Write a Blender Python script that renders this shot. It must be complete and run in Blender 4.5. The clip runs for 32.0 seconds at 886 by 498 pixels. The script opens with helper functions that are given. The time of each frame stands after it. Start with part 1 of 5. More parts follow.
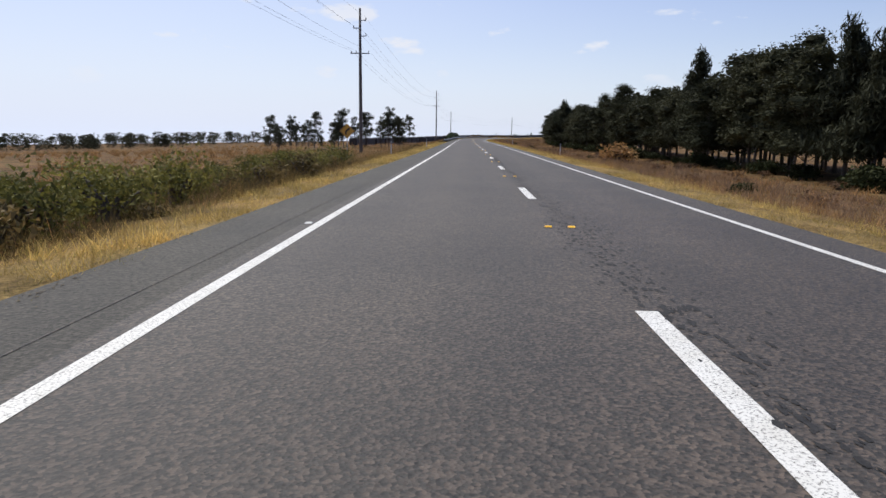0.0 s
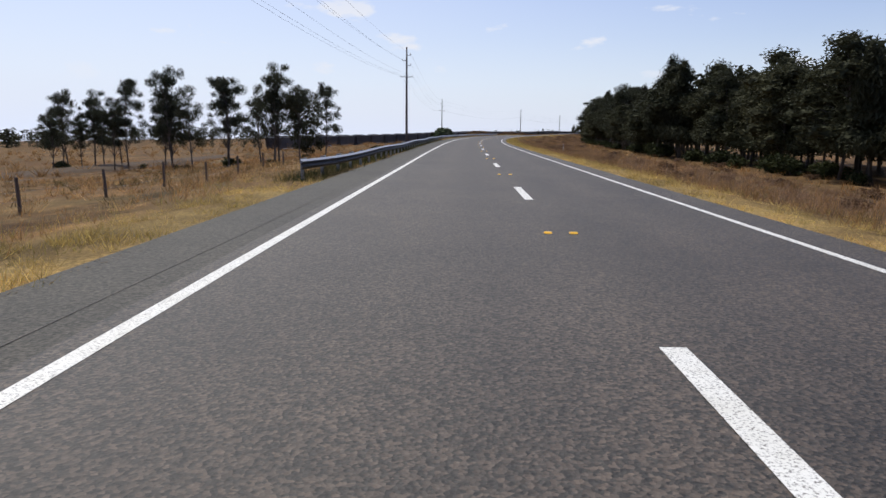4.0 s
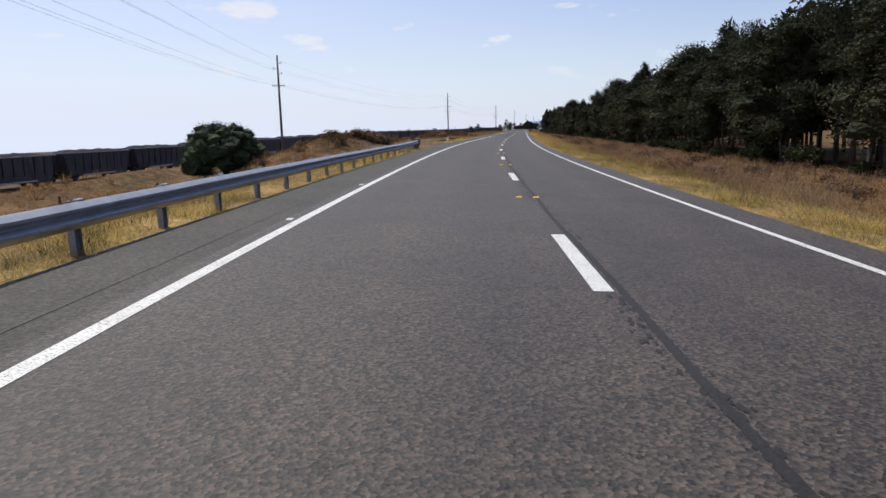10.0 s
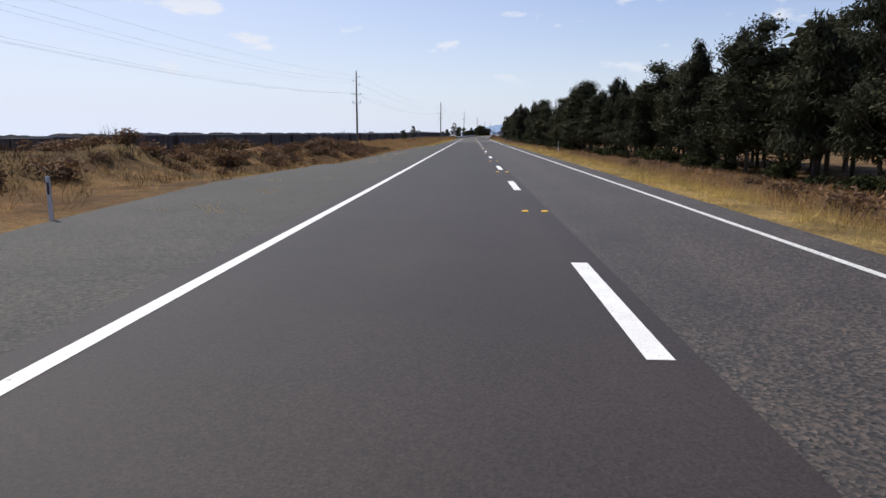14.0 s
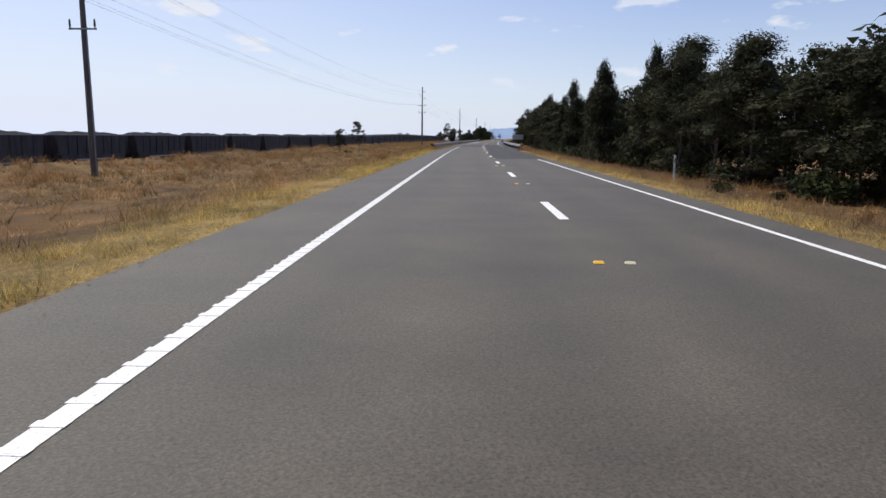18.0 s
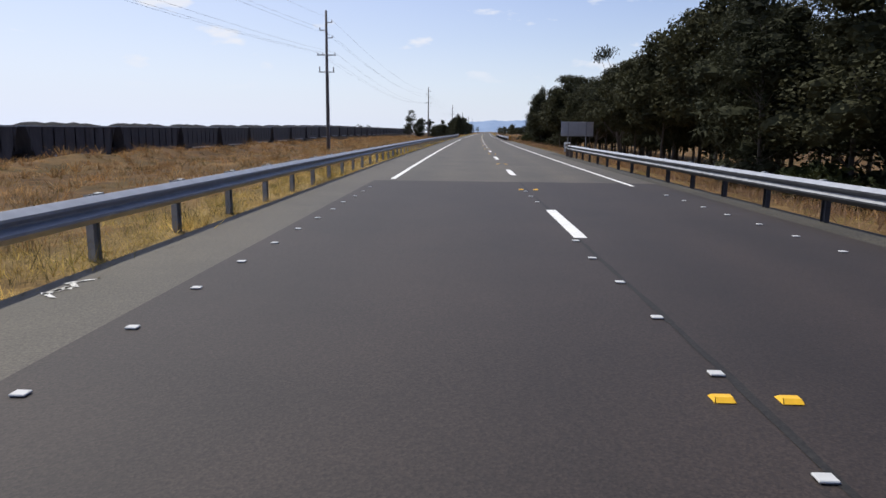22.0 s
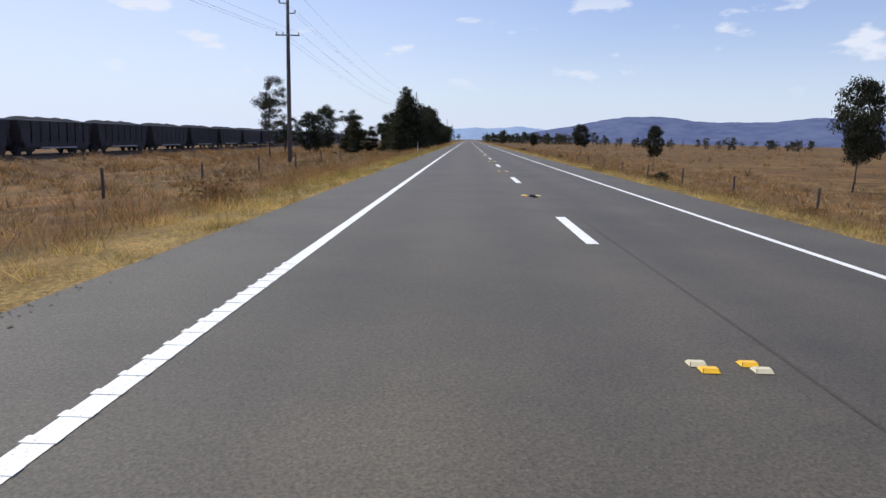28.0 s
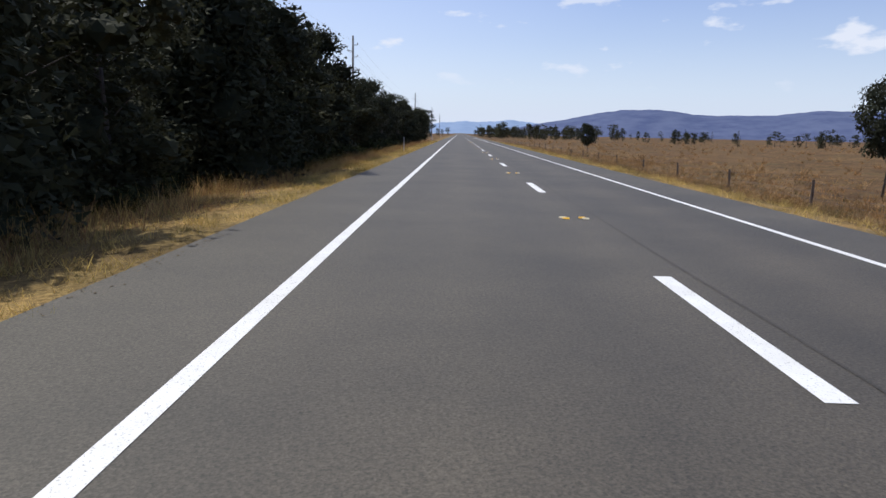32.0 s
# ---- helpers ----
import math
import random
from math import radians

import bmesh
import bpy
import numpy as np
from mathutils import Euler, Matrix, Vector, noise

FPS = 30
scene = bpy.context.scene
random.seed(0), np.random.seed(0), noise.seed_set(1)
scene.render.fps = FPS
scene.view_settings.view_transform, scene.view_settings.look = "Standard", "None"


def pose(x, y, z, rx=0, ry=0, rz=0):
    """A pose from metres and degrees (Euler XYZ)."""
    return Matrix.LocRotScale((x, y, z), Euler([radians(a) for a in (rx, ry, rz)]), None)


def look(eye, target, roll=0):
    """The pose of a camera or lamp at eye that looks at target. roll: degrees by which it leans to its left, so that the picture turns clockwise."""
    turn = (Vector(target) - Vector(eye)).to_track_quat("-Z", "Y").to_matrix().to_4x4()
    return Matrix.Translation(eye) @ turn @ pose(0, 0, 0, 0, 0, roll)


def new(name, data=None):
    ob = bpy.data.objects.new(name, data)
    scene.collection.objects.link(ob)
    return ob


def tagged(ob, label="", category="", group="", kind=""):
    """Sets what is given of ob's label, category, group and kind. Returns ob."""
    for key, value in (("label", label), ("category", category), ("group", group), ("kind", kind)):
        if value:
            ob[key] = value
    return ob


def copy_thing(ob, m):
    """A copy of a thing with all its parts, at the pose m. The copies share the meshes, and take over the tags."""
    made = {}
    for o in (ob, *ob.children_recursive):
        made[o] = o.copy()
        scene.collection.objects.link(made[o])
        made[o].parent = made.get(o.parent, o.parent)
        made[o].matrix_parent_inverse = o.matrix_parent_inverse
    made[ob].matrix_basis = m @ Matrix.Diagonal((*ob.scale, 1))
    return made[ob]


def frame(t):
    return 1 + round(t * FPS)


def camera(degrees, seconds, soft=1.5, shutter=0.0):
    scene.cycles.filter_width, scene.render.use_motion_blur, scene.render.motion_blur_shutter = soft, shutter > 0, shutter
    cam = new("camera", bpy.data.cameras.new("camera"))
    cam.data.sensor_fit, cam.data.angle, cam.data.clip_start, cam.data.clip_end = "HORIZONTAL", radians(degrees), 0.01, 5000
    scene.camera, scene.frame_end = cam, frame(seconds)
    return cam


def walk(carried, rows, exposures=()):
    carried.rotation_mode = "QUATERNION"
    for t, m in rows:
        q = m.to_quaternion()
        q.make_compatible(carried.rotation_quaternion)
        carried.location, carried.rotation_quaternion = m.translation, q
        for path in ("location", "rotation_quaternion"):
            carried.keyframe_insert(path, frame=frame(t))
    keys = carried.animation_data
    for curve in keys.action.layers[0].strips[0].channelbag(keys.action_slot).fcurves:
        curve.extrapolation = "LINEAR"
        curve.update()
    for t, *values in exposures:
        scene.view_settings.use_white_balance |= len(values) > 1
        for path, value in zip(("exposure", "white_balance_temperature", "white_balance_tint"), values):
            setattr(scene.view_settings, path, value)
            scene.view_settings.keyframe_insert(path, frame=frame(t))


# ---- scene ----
# ---------------------------------------------------------------- road line
# The highway's centre line: curvature (1/km, left positive) at stations (m).
STATIONS = [0, 30, 60, 90, 120, 150, 180, 210, 240, 270, 300, 330, 360, 390, 450, 520, 600, 700, 900, 1700]
CURVES = [-0.274, -0.135, 0.12, 0.163, -0.06, -0.244, -0.394, -1.133, -1.22, -1.282, -1.262, -1.177, -0.434,
          -0.113, 0.002, 0.004, -0.471, -0.136, -0.011, 0.0]
GRID = np.arange(-20.0, 1700.0, 5.0)
_k = np.interp(GRID, STATIONS, CURVES) * 1e-3
HEAD = np.concatenate([[0], np.cumsum((_k[1:] + _k[:-1]) / 2 * 5.0)])
_mid = (HEAD[1:] + HEAD[:-1]) / 2
LINE_X = np.concatenate([[0], np.cumsum(-np.sin(_mid) * 5.0)])
LINE_Y = np.concatenate([[0], np.cumsum(np.cos(_mid) * 5.0)])
END_S = GRID[-1]


def heading(s):
    return np.interp(s, GRID, HEAD)


def centre(s):
    s = np.asarray(s, float)
    x, y = np.interp(s, GRID, LINE_X), np.interp(s, GRID, LINE_Y)
    before, after = np.minimum(s - GRID[0], 0), np.maximum(s - END_S, 0)
    return x - np.sin(HEAD[-1]) * after, y + before + np.cos(HEAD[-1]) * after


def bank(s):
    """The road's lean in the bend, as a slope: the left side is the higher."""
    return np.interp(s, [150, 215, 345, 415], [0, 0.034, 0.034, 0])


def plan(s, lat):
    """The place on the map at station s, lat metres right of the centre line."""
    x, y = centre(s)
    h = heading(s)
    return x + lat * np.cos(h), y + lat * np.sin(h)


def road_z(s, lat):
    return -np.clip(lat, -5.6, 4.6) * bank(s)


LEFT_LAT = [-3000, -300, -120, -52, -40, -28, -16, -10.5, -7.5, -6.0, -4.9]
LEFT_Z = [-70.0, -8.5, -4.0, -2.9, -2.5, -1.7, -1.1, -0.7, -0.28, -0.10, -0.05]
RIGHT_LAT = [3.4, 4.6, 6.0, 9.0, 14.0, 22.0, 60.0, 300.0, 900.0, 3000.0]
RIGHT_Z = [-0.05, -0.08, -0.3, -0.9, -1.5, -2.0, -2.3, -2.0, -1.5, 0.0]


def ground_z(s, lat):
    s, lat = np.asarray(s, float), np.asarray(lat, float)
    z = np.where(lat < 0, np.interp(lat, LEFT_LAT, LEFT_Z), np.interp(lat, RIGHT_LAT, RIGHT_Z))
    # the land falls away towards the railway in the bend
    z = z - np.interp(s, [130, 230, 350, 430, 490], [0, 1.9, 1.7, 1.0, 0]) * np.clip((-lat - 9) / 15, 0, 1)
    # the gravelled pull-off beside the road
    flat = np.clip((s - 338) / 8, 0, 1) * np.clip((440 - s) / 25, 0, 1) * np.clip((lat + 24) / 8, 0, 1) * (lat < 0)
    z = z * (1 - flat) + flat * np.minimum(-0.05, z * 0.12)
    fall = np.where(lat < 0, np.clip(1 - (-lat - 5.6) / 30, 0, 1), np.clip(1 - (lat - 4.6) / 20, 0, 1))
    z = z + road_z(s, lat) * fall
    # a weedy bank of spoil earth behind the pull-off
    foot = np.interp(s, [344, 352, 362, 372, 405, 418, 465, 480], [-13, -10.5, -13, -16, -16, -10.5, -9.8, -11])
    high = np.interp(s, [338, 348, 358, 368, 398, 412, 421, 440, 465, 484], [0, 1.3, 1.2, 1.0, 0.6, 0.5, 1.6, 1.7, 1.2, 0])
    rise = np.clip((foot - lat) / 3.5, 0, 1)
    rise = rise * rise * (3 - 2 * rise) * np.clip(1 - (foot - np.interp(s, [402, 416], [13, 5.0]) - lat) / 6, 0, 1)
    z = z + high * rise * (0.72 + 0.20 * np.sin(s * 0.55 + lat * 0.25) * np.sin(lat * 0.6 + s * 0.2) + 0.16 * np.sin(s * 1.15 + lat * 0.9))
    # a low grassy ridge before the railway
    crest = np.interp(s, [200, 450, 600, 700, 880, 1060, 1400], [-43, -43, -35, -31, -37, -45, -53])
    grow = np.interp(s, [470, 500, 1000, 1060], [0, 1.15, 1.15, 0]) + np.interp(s, [215, 245, 400, 470], [0, 1.7, 1.6, 0])
    z = z + grow * np.exp(-((lat - crest) / 3.2) ** 2) * (0.9 + 0.12 * np.sin(s * 0.16) + 0.08 * np.sin(s * 0.47 + 1))
    rough = np.clip((np.abs(lat + 0.8) - 5.2) / 6, 0, 1) * (1 - 0.7 * flat)
    bumps = 0.10 * np.sin(s * 0.31 + lat * 0.7) * np.sin(s * 0.13 - lat * 0.23) + 0.07 * np.sin(s * 0.83 + 1.3) * np.sin(lat * 0.9 + s * 0.05)
    return z + rough * bumps


def at(s, lat, up=0.0):
    x, y = plan(s, lat)
    return Vector((float(x), float(y), float(ground_z(s, lat)) + up))


def on_road(s, lat, up=0.0):
    x, y = plan(s, lat)
    return Vector((float(x), float(y), float(road_z(s, lat)) + up))


def stand(s, lat, up=0.0, turn=0.0, size=1.0):
    """A pose on the ground, facing along the road, turned by so many degrees."""
    return Matrix.LocRotScale(at(s, lat, up), Euler((0, 0, float(heading(s)) + radians(turn))), (size,) * 3)


# ---------------------------------------------------------------- camera
cam = camera(67.1, 32.0, soft=1.5)
EYE = 1.295
# seconds, station, metres right of the centre line, yaw against the road, pitch
DRIVE = [
    (0, 16.20, -1.37, 2.00, -9.70), (1, 43.43, -1.42, 2.06, -9.76), (2, 70.44, -1.43, 1.83, -9.91), (3, 97.57, -1.37, 1.60, -9.90),
    (4, 125.16, -1.31, 1.62, -10.01), (5, 152.74, -1.25, 1.64, -10.13), (6, 180.33, -1.18, 1.66, -10.24), (7, 207.07, -1.05, 1.91, -9.80),
    (8, 235.55, -1.04, 2.11, -9.98), (9, 262.36, -1.05, 2.22, -10.10), (10, 288.78, -1.09, 1.90, -10.11), (11, 315.65, -1.02, 1.83, -9.82),
    (12, 343.88, -1.02, 2.17, -9.61), (13, 370.78, -1.08, 1.98, -9.95), (14, 398.34, -1.13, 2.27, -9.78), (15, 425.88, -1.21, 2.21, -9.69),
    (16, 453.41, -1.28, 2.15, -9.60), (17, 480.95, -1.36, 2.10, -9.52), (18, 508.32, -1.58, 2.15, -9.48), (19, 535.63, -1.64, 1.74, -9.36),
    (20, 563.89, -1.53, 1.53, -9.36), (21, 591.15, -1.45, 1.79, -9.24), (22, 618.91, -1.48, 1.65, -10.02), (23, 645.64, -1.40, 1.22, -10.21),
    (24, 672.78, -1.43, 1.81, -8.64), (25, 701.27, -1.41, 1.70, -9.29), (26, 728.85, -1.48, 1.63, -9.39), (26.8, 750.92, -1.54, 1.57, -9.47),
    (27.5, 770.23, -1.59, 1.52, -9.55), (28, 785.37, -1.67, 1.84, -9.40), (29, 813.85, -1.85, 1.98, -9.49), (30, 841.35, -2.14, 2.15, -9.12),
    (31, 869.12, -2.23, 1.18, -9.77), (32, 898.66, -1.95, 1.28, -9.89),
]
path = []
for t, s, lat, yaw, pitch in DRIVE:
    e = on_road(s, lat, EYE)
    lean = float(np.interp(t, [0, 23, 24, 25, 26.5, 32], [-0.6, -0.6, 0.0, -1.7, -1.2, -1.2])) + math.degrees(math.atan(float(bank(s))))
    path.append((t, pose(e.x, e.y, e.z, 90 + pitch, lean, math.degrees(float(heading(s))) + yaw)))
walk(cam, path, exposures=[(0.0, 0.0, 6150, 11.0), (21.5, 0.0, 6150, 11.0), (23.0, 0.14, 6260, 11.0), (25.5, 0.14, 6300, 11.0), (28.0, 0.0, 5900, 11.0), (32.0, 0.0, 5880, 11.0)])

# ---------------------------------------------------------------- daylight
SUN_LEFT, SUN_UP = 34.0, 57.0   # degrees left of north (+y), and above the horizon
world = bpy.data.worlds.new("sky")
scene.world = world
world.use_nodes = True
wn = world.node_tree
sky = wn.nodes.new("ShaderNodeTexSky")
sky.sky_type = 'NISHITA'
sky.sun_disc = False
sky.sun_elevation, sky.sun_rotation = radians(SUN_UP), radians(-SUN_LEFT)
sky.altitude, sky.air_density, sky.dust_density, sky.ozone_density = 60, 1.0, 1.3, 2.0


def clouds():
    """A few small fair-weather clouds low over the horizon."""
    way = wn.nodes.new("ShaderNodeTexCoord").outputs["Generated"]
    mp = wn.nodes.new("ShaderNodeMapping")
    mp.inputs["Scale"].default_value = (1, 1, 2.6)
    wn.links.new(way, mp.inputs[0])
    ns = wn.nodes.new("ShaderNodeTexNoise")
    ns.inputs["Scale"].default_value, ns.inputs["Detail"].default_value = 11.0, 5.0
    wn.links.new(mp.outputs[0], ns.inputs["Vector"])
    sep = wn.nodes.new("ShaderNodeSeparateXYZ")
    wn.links.new(way, sep.inputs[0])

    def ramp(src, stops):
        n = wn.nodes.new("ShaderNodeValToRGB")
        wn.links.new(src, n.inputs[0])
        while len(n.color_ramp.elements) < len(stops):
            n.color_ramp.elements.new(0.5)
        for el, (p, v) in zip(n.color_ramp.elements, stops):
            el.position, el.color = p, (v, v, v, 1)
        return n.outputs[0]

    shape = ramp(ns.outputs[0], [(0.615, 0.0), (0.69, 0.9)])
    height = ramp(sep.outputs[2], [(0.05, 0.0), (0.11, 1.0), (0.16, 1.0), (0.24, 0.0)])
    mul = wn.nodes.new("ShaderNodeMath")
    mul.operation = 'MULTIPLY'
    wn.links.new(shape, mul.inputs[0])
    wn.links.new(height, mul.inputs[1])
    mx = wn.nodes.new("ShaderNodeMix")
    mx.data_type = 'RGBA'
    haze = wn.nodes.new("ShaderNodeMix")
    haze.data_type = 'RGBA'
    # haze low over the land, and wider on the sun's side
    toward = wn.nodes.new("ShaderNodeVectorMath")
    toward.operation = 'DOT_PRODUCT'
    wn.links.new(way, toward.inputs[0])
    toward.inputs[1].default_value = (-math.sin(radians(SUN_LEFT)) * math.cos(radians(SUN_UP)), math.cos(radians(SUN_LEFT)) * math.cos(radians(SUN_UP)), math.sin(radians(SUN_UP)))
    veil = wn.nodes.new("ShaderNodeMath")
    veil.operation, veil.use_clamp = 'ADD', True
    wn.links.new(ramp(sep.outputs[2], [(0.0, 0.85), (0.05, 0.66), (0.13, 0.37), (0.24, 0.11), (0.45, 0.0)]), veil.inputs[0])
    wn.links.new(ramp(toward.outputs["Value"], [(0.38, 0.0), (0.55, 0.16), (0.75, 0.42), (1.0, 0.5)]), veil.inputs[1])
    wn.links.new(veil.outputs[0], haze.inputs[0])
    haze.inputs[7].default_value = (6.5, 6.85, 7.8, 1)
    wn.links.new(mul.outputs[0], mx.inputs[0])
    hs = wn.nodes.new("ShaderNodeHueSaturation")
    hs.inputs["Hue"].default_value, hs.inputs["Saturation"].default_value = 0.518, 1.18
    wn.links.new(sky.outputs[0], hs.inputs["Color"])
    wn.links.new(hs.outputs[0], haze.inputs[6])
    wn.links.new(haze.outputs[2], mx.inputs[6])
    mx.inputs[7].default_value = (7.0, 7.0, 7.2, 1)
    return mx.outputs[2]


wn.links.new(clouds(), wn.nodes["Background"].inputs[0])
wn.nodes["Background"].inputs[1].default_value = 0.120
sun_lamp = bpy.data.lights.new("sun", 'SUN')
sun_lamp.energy, sun_lamp.angle, sun_lamp.color = 4.1, radians(0.53), (1.0, 0.93, 0.80)
sun = new("sun", sun_lamp)
sun_dir = Vector((-math.sin(radians(SUN_LEFT)) * math.cos(radians(SUN_UP)), math.cos(radians(SUN_LEFT)) * math.cos(radians(SUN_UP)), math.sin(radians(SUN_UP))))
sun.matrix_world = look(sun_dir * 100, (0, 0, 0))


# ---------------------------------------------------------------- materials
class Mat:
    """A small helper to wire a node material."""

    def __init__(self, name, rough=0.8, metal=0.0):
        self.m = bpy.data.materials.new(name)
        self.m.use_nodes = True
        self.t = self.m.node_tree
        self.b = self.t.nodes["Principled BSDF"]
        self.b.inputs["Roughness"].default_value = rough
        self.b.inputs["Metallic"].default_value = metal
        self.coord = self.t.nodes.new("ShaderNodeTexCoord").outputs["Object"]

    def world_coords(self):
        self.coord = self.t.nodes.new("ShaderNodeNewGeometry").outputs["Position"]

    def node(self, kind, **inputs):
        n = self.t.nodes.new(kind)
        for k, v in inputs.items():
            k = int(k[1:]) if k[0] == "_" else k.replace("_", " ")
            if hasattr(v, "is_output"):
                self.t.links.new(v, n.inputs[k])
            else:
                n.inputs[k].default_value = v
        return n

    def noise(self, scale, detail=3.0, rough=0.6, stretch=None):
        v = self.coord
        if stretch:
            v = self.node("ShaderNodeMapping", Vector=v, Scale=stretch).outputs[0]
        return self.node("ShaderNodeTexNoise", Vector=v, Scale=scale, Detail=detail, Roughness=rough).outputs[0]

    def ramp(self, fac, stops):
        n = self.t.nodes.new("ShaderNodeValToRGB")
        self.t.links.new(fac, n.inputs[0])
        e = n.color_ramp.elements
        while len(e) < len(stops):
            e.new(0.5)
        for el, (p, c) in zip(e, stops):
            el.position = p
            el.color = (*c, 1) if len(c) == 3 else c
        return n.outputs[0]

    def mix(self, fac, a, b, mode='MIX'):
        n = self.t.nodes.new("ShaderNodeMix")
        n.data_type, n.blend_type = 'RGBA', mode
        for i, v in ((0, fac), (6, a), (7, b)):
            if hasattr(v, "is_output"):
                self.t.links.new(v, n.inputs[i])
            else:
                n.inputs[i].default_value = v if i == 0 else (*v, 1)
        return n.outputs[2]

    def color(self, c):
        if hasattr(c, "is_output"):
            self.t.links.new(c, self.b.inputs["Base Color"])
        else:
            self.b.inputs["Base Color"].default_value = (*c, 1)
        return self

    def rough(self, fac, lo, hi):
        n = self.node("ShaderNodeMapRange", _0=fac, _3=lo, _4=hi)
        self.t.links.new(n.outputs[0], self.b.inputs["Roughness"])
        return self

    def bump(self, height, strength=0.3, distance=0.02):
        n = self.node("ShaderNodeBump", Height=height, Strength=strength, Distance=distance)
        self.t.links.new(n.outputs[0], self.b.inputs["Normal"])
        return self

    def random(self):
        return self.t.nodes.new("ShaderNodeObjectInfo").outputs["Random"]

    def island(self):
        return self.t.nodes.new("ShaderNodeNewGeometry").outputs["Random Per Island"]


def asphalt(name, dark, light, tint, grain, chips, rough=0.75):
    m = Mat(name, rough)
    m.world_coords()
    stones = m.node("ShaderNodeTexVoronoi", Vector=m.coord, Scale=grain)
    base = m.ramp(m.noise(grain * 0.6, 3, 0.75), [(0.34, dark), (0.66, light)])
    chip = m.ramp(stones.outputs["Color"], [(0.35, (0, 0, 0)), (0.95, (1, 1, 1))])
    base = m.mix(m.node("ShaderNodeMath", _0=chip, _1=chips).outputs[0], base, tint)
    for n in m.t.nodes:
        if n.type == 'MATH':
            n.operation = 'MULTIPLY'
    patch = m.ramp(m.noise(0.45, 5, 0.65), [(0.3, (0.74, 0.74, 0.75)), (0.7, (1.15, 1.13, 1.10))])
    base = m.mix(1.0, base, patch, 'MULTIPLY')
    k = 0.20 if grain < 60 else 0.12
    fine = m.ramp(m.noise(24, 4, 0.75), [(0.32, (1 - k,) * 3), (0.68, (1 + k,) * 3)])
    base = m.mix(1.0, base, fine, 'MULTIPLY')
    lane = m.t.nodes.new("ShaderNodeAttribute")
    lane.attribute_name = "lat"
    place = m.node("ShaderNodeMapRange", _0=lane.outputs["Fac"], _1=-3.6, _2=2.9).outputs[0]
    tracks = m.ramp(place, [(0.0, (1.0,) * 3), (0.13, (0.84, 0.83, 0.83)), (0.26, (1.08, 1.06, 1.02)), (0.40, (0.86, 0.85, 0.85)), (0.52, (1.10, 1.08, 1.05)),
                            (0.66, (0.80, 0.79, 0.79)), (0.78, (1.06, 1.03, 1.00)), (0.90, (0.82, 0.81, 0.81)), (1.0, (1.0,) * 3)])
    base = m.mix(m.ramp(m.noise(0.15, 4, 0.6), [(0.25, (0.35,) * 3), (0.65, (1.0,) * 3)]), base, m.mix(1.0, base, tracks, 'MULTIPLY'))
    m.color(base)
    m.b.inputs["Specular IOR Level"].default_value = 0.38
    m.bump(stones.outputs["Distance"], 0.45 if grain < 60 else 0.18, 0.008 if grain < 60 else 0.004)
    return m.m


M_SEAL = asphalt("chip_seal", (0.009, 0.0084, 0.0073), (0.048, 0.0435, 0.0375), (0.165, 0.126, 0.096), 46, 0.62, 0.68)
M_NEW = asphalt("new_asphalt", (0.0130, 0.0097, 0.0087), (0.0325, 0.0238, 0.0208), (0.070, 0.052, 0.043), 80, 0.38, 0.7)
M_GREY = asphalt("grey_asphalt", (0.043, 0.0375, 0.0280), (0.091, 0.080, 0.060), (0.155, 0.131, 0.096), 80, 0.38, 0.68)
M_SHOULDER = asphalt("shoulder_seal", (0.017, 0.0157, 0.0122), (0.055, 0.0505, 0.0395), (0.112, 0.099, 0.077), 40, 0.6, 0.8)
M_JOINT = asphalt("lane_joint", (0.030, 0.026, 0.019), (0.066, 0.058, 0.042), (0.11, 0.095, 0.07), 80, 0.3, 0.68)
M_TAR = asphalt("tar_joint", (0.006, 0.006, 0.006), (0.020, 0.019, 0.018), (0.05, 0.045, 0.04), 60, 0.3)


def paint(name, c, wear):
    m = Mat(name, 0.55)
    m.world_coords()
    w = m.ramp(m.noise(60, 4, 0.7), [(0.30 + wear * 0.12, (0.22, 0.21, 0.20)), (0.42 + wear * 0.12, (1, 1, 1))])
    g = m.ramp(m.noise(3, 3), [(0.3, (0.86, 0.85, 0.82)), (0.7, (1, 1, 1))])
    m.color(m.mix(1.0, m.mix(1.0, c, w, 'MULTIPLY'), g, 'MULTIPLY'))
    m.bump(m.noise(90, 2), 0.3, 0.005)
    return m.m


M_LINE = paint("line_paint", (0.80, 0.79, 0.75), 0.0)
M_LINE_OLD = paint("worn_line_paint", (0.72, 0.71, 0.66), 0.55)


def simple(name, c, rough, metal=0.0, vary=0.12, scale=8.0, bump=0.0):
    m = Mat(name, rough, metal)
    n = m.noise(scale, 4)
    dark, light = tuple(v * (1 - vary) for v in c), tuple(min(1, v * (1 + vary)) for v in c)
    m.color(m.ramp(n, [(0.3, dark), (0.7, light)]))
    if bump:
        m.bump(n, bump)
    return m.m


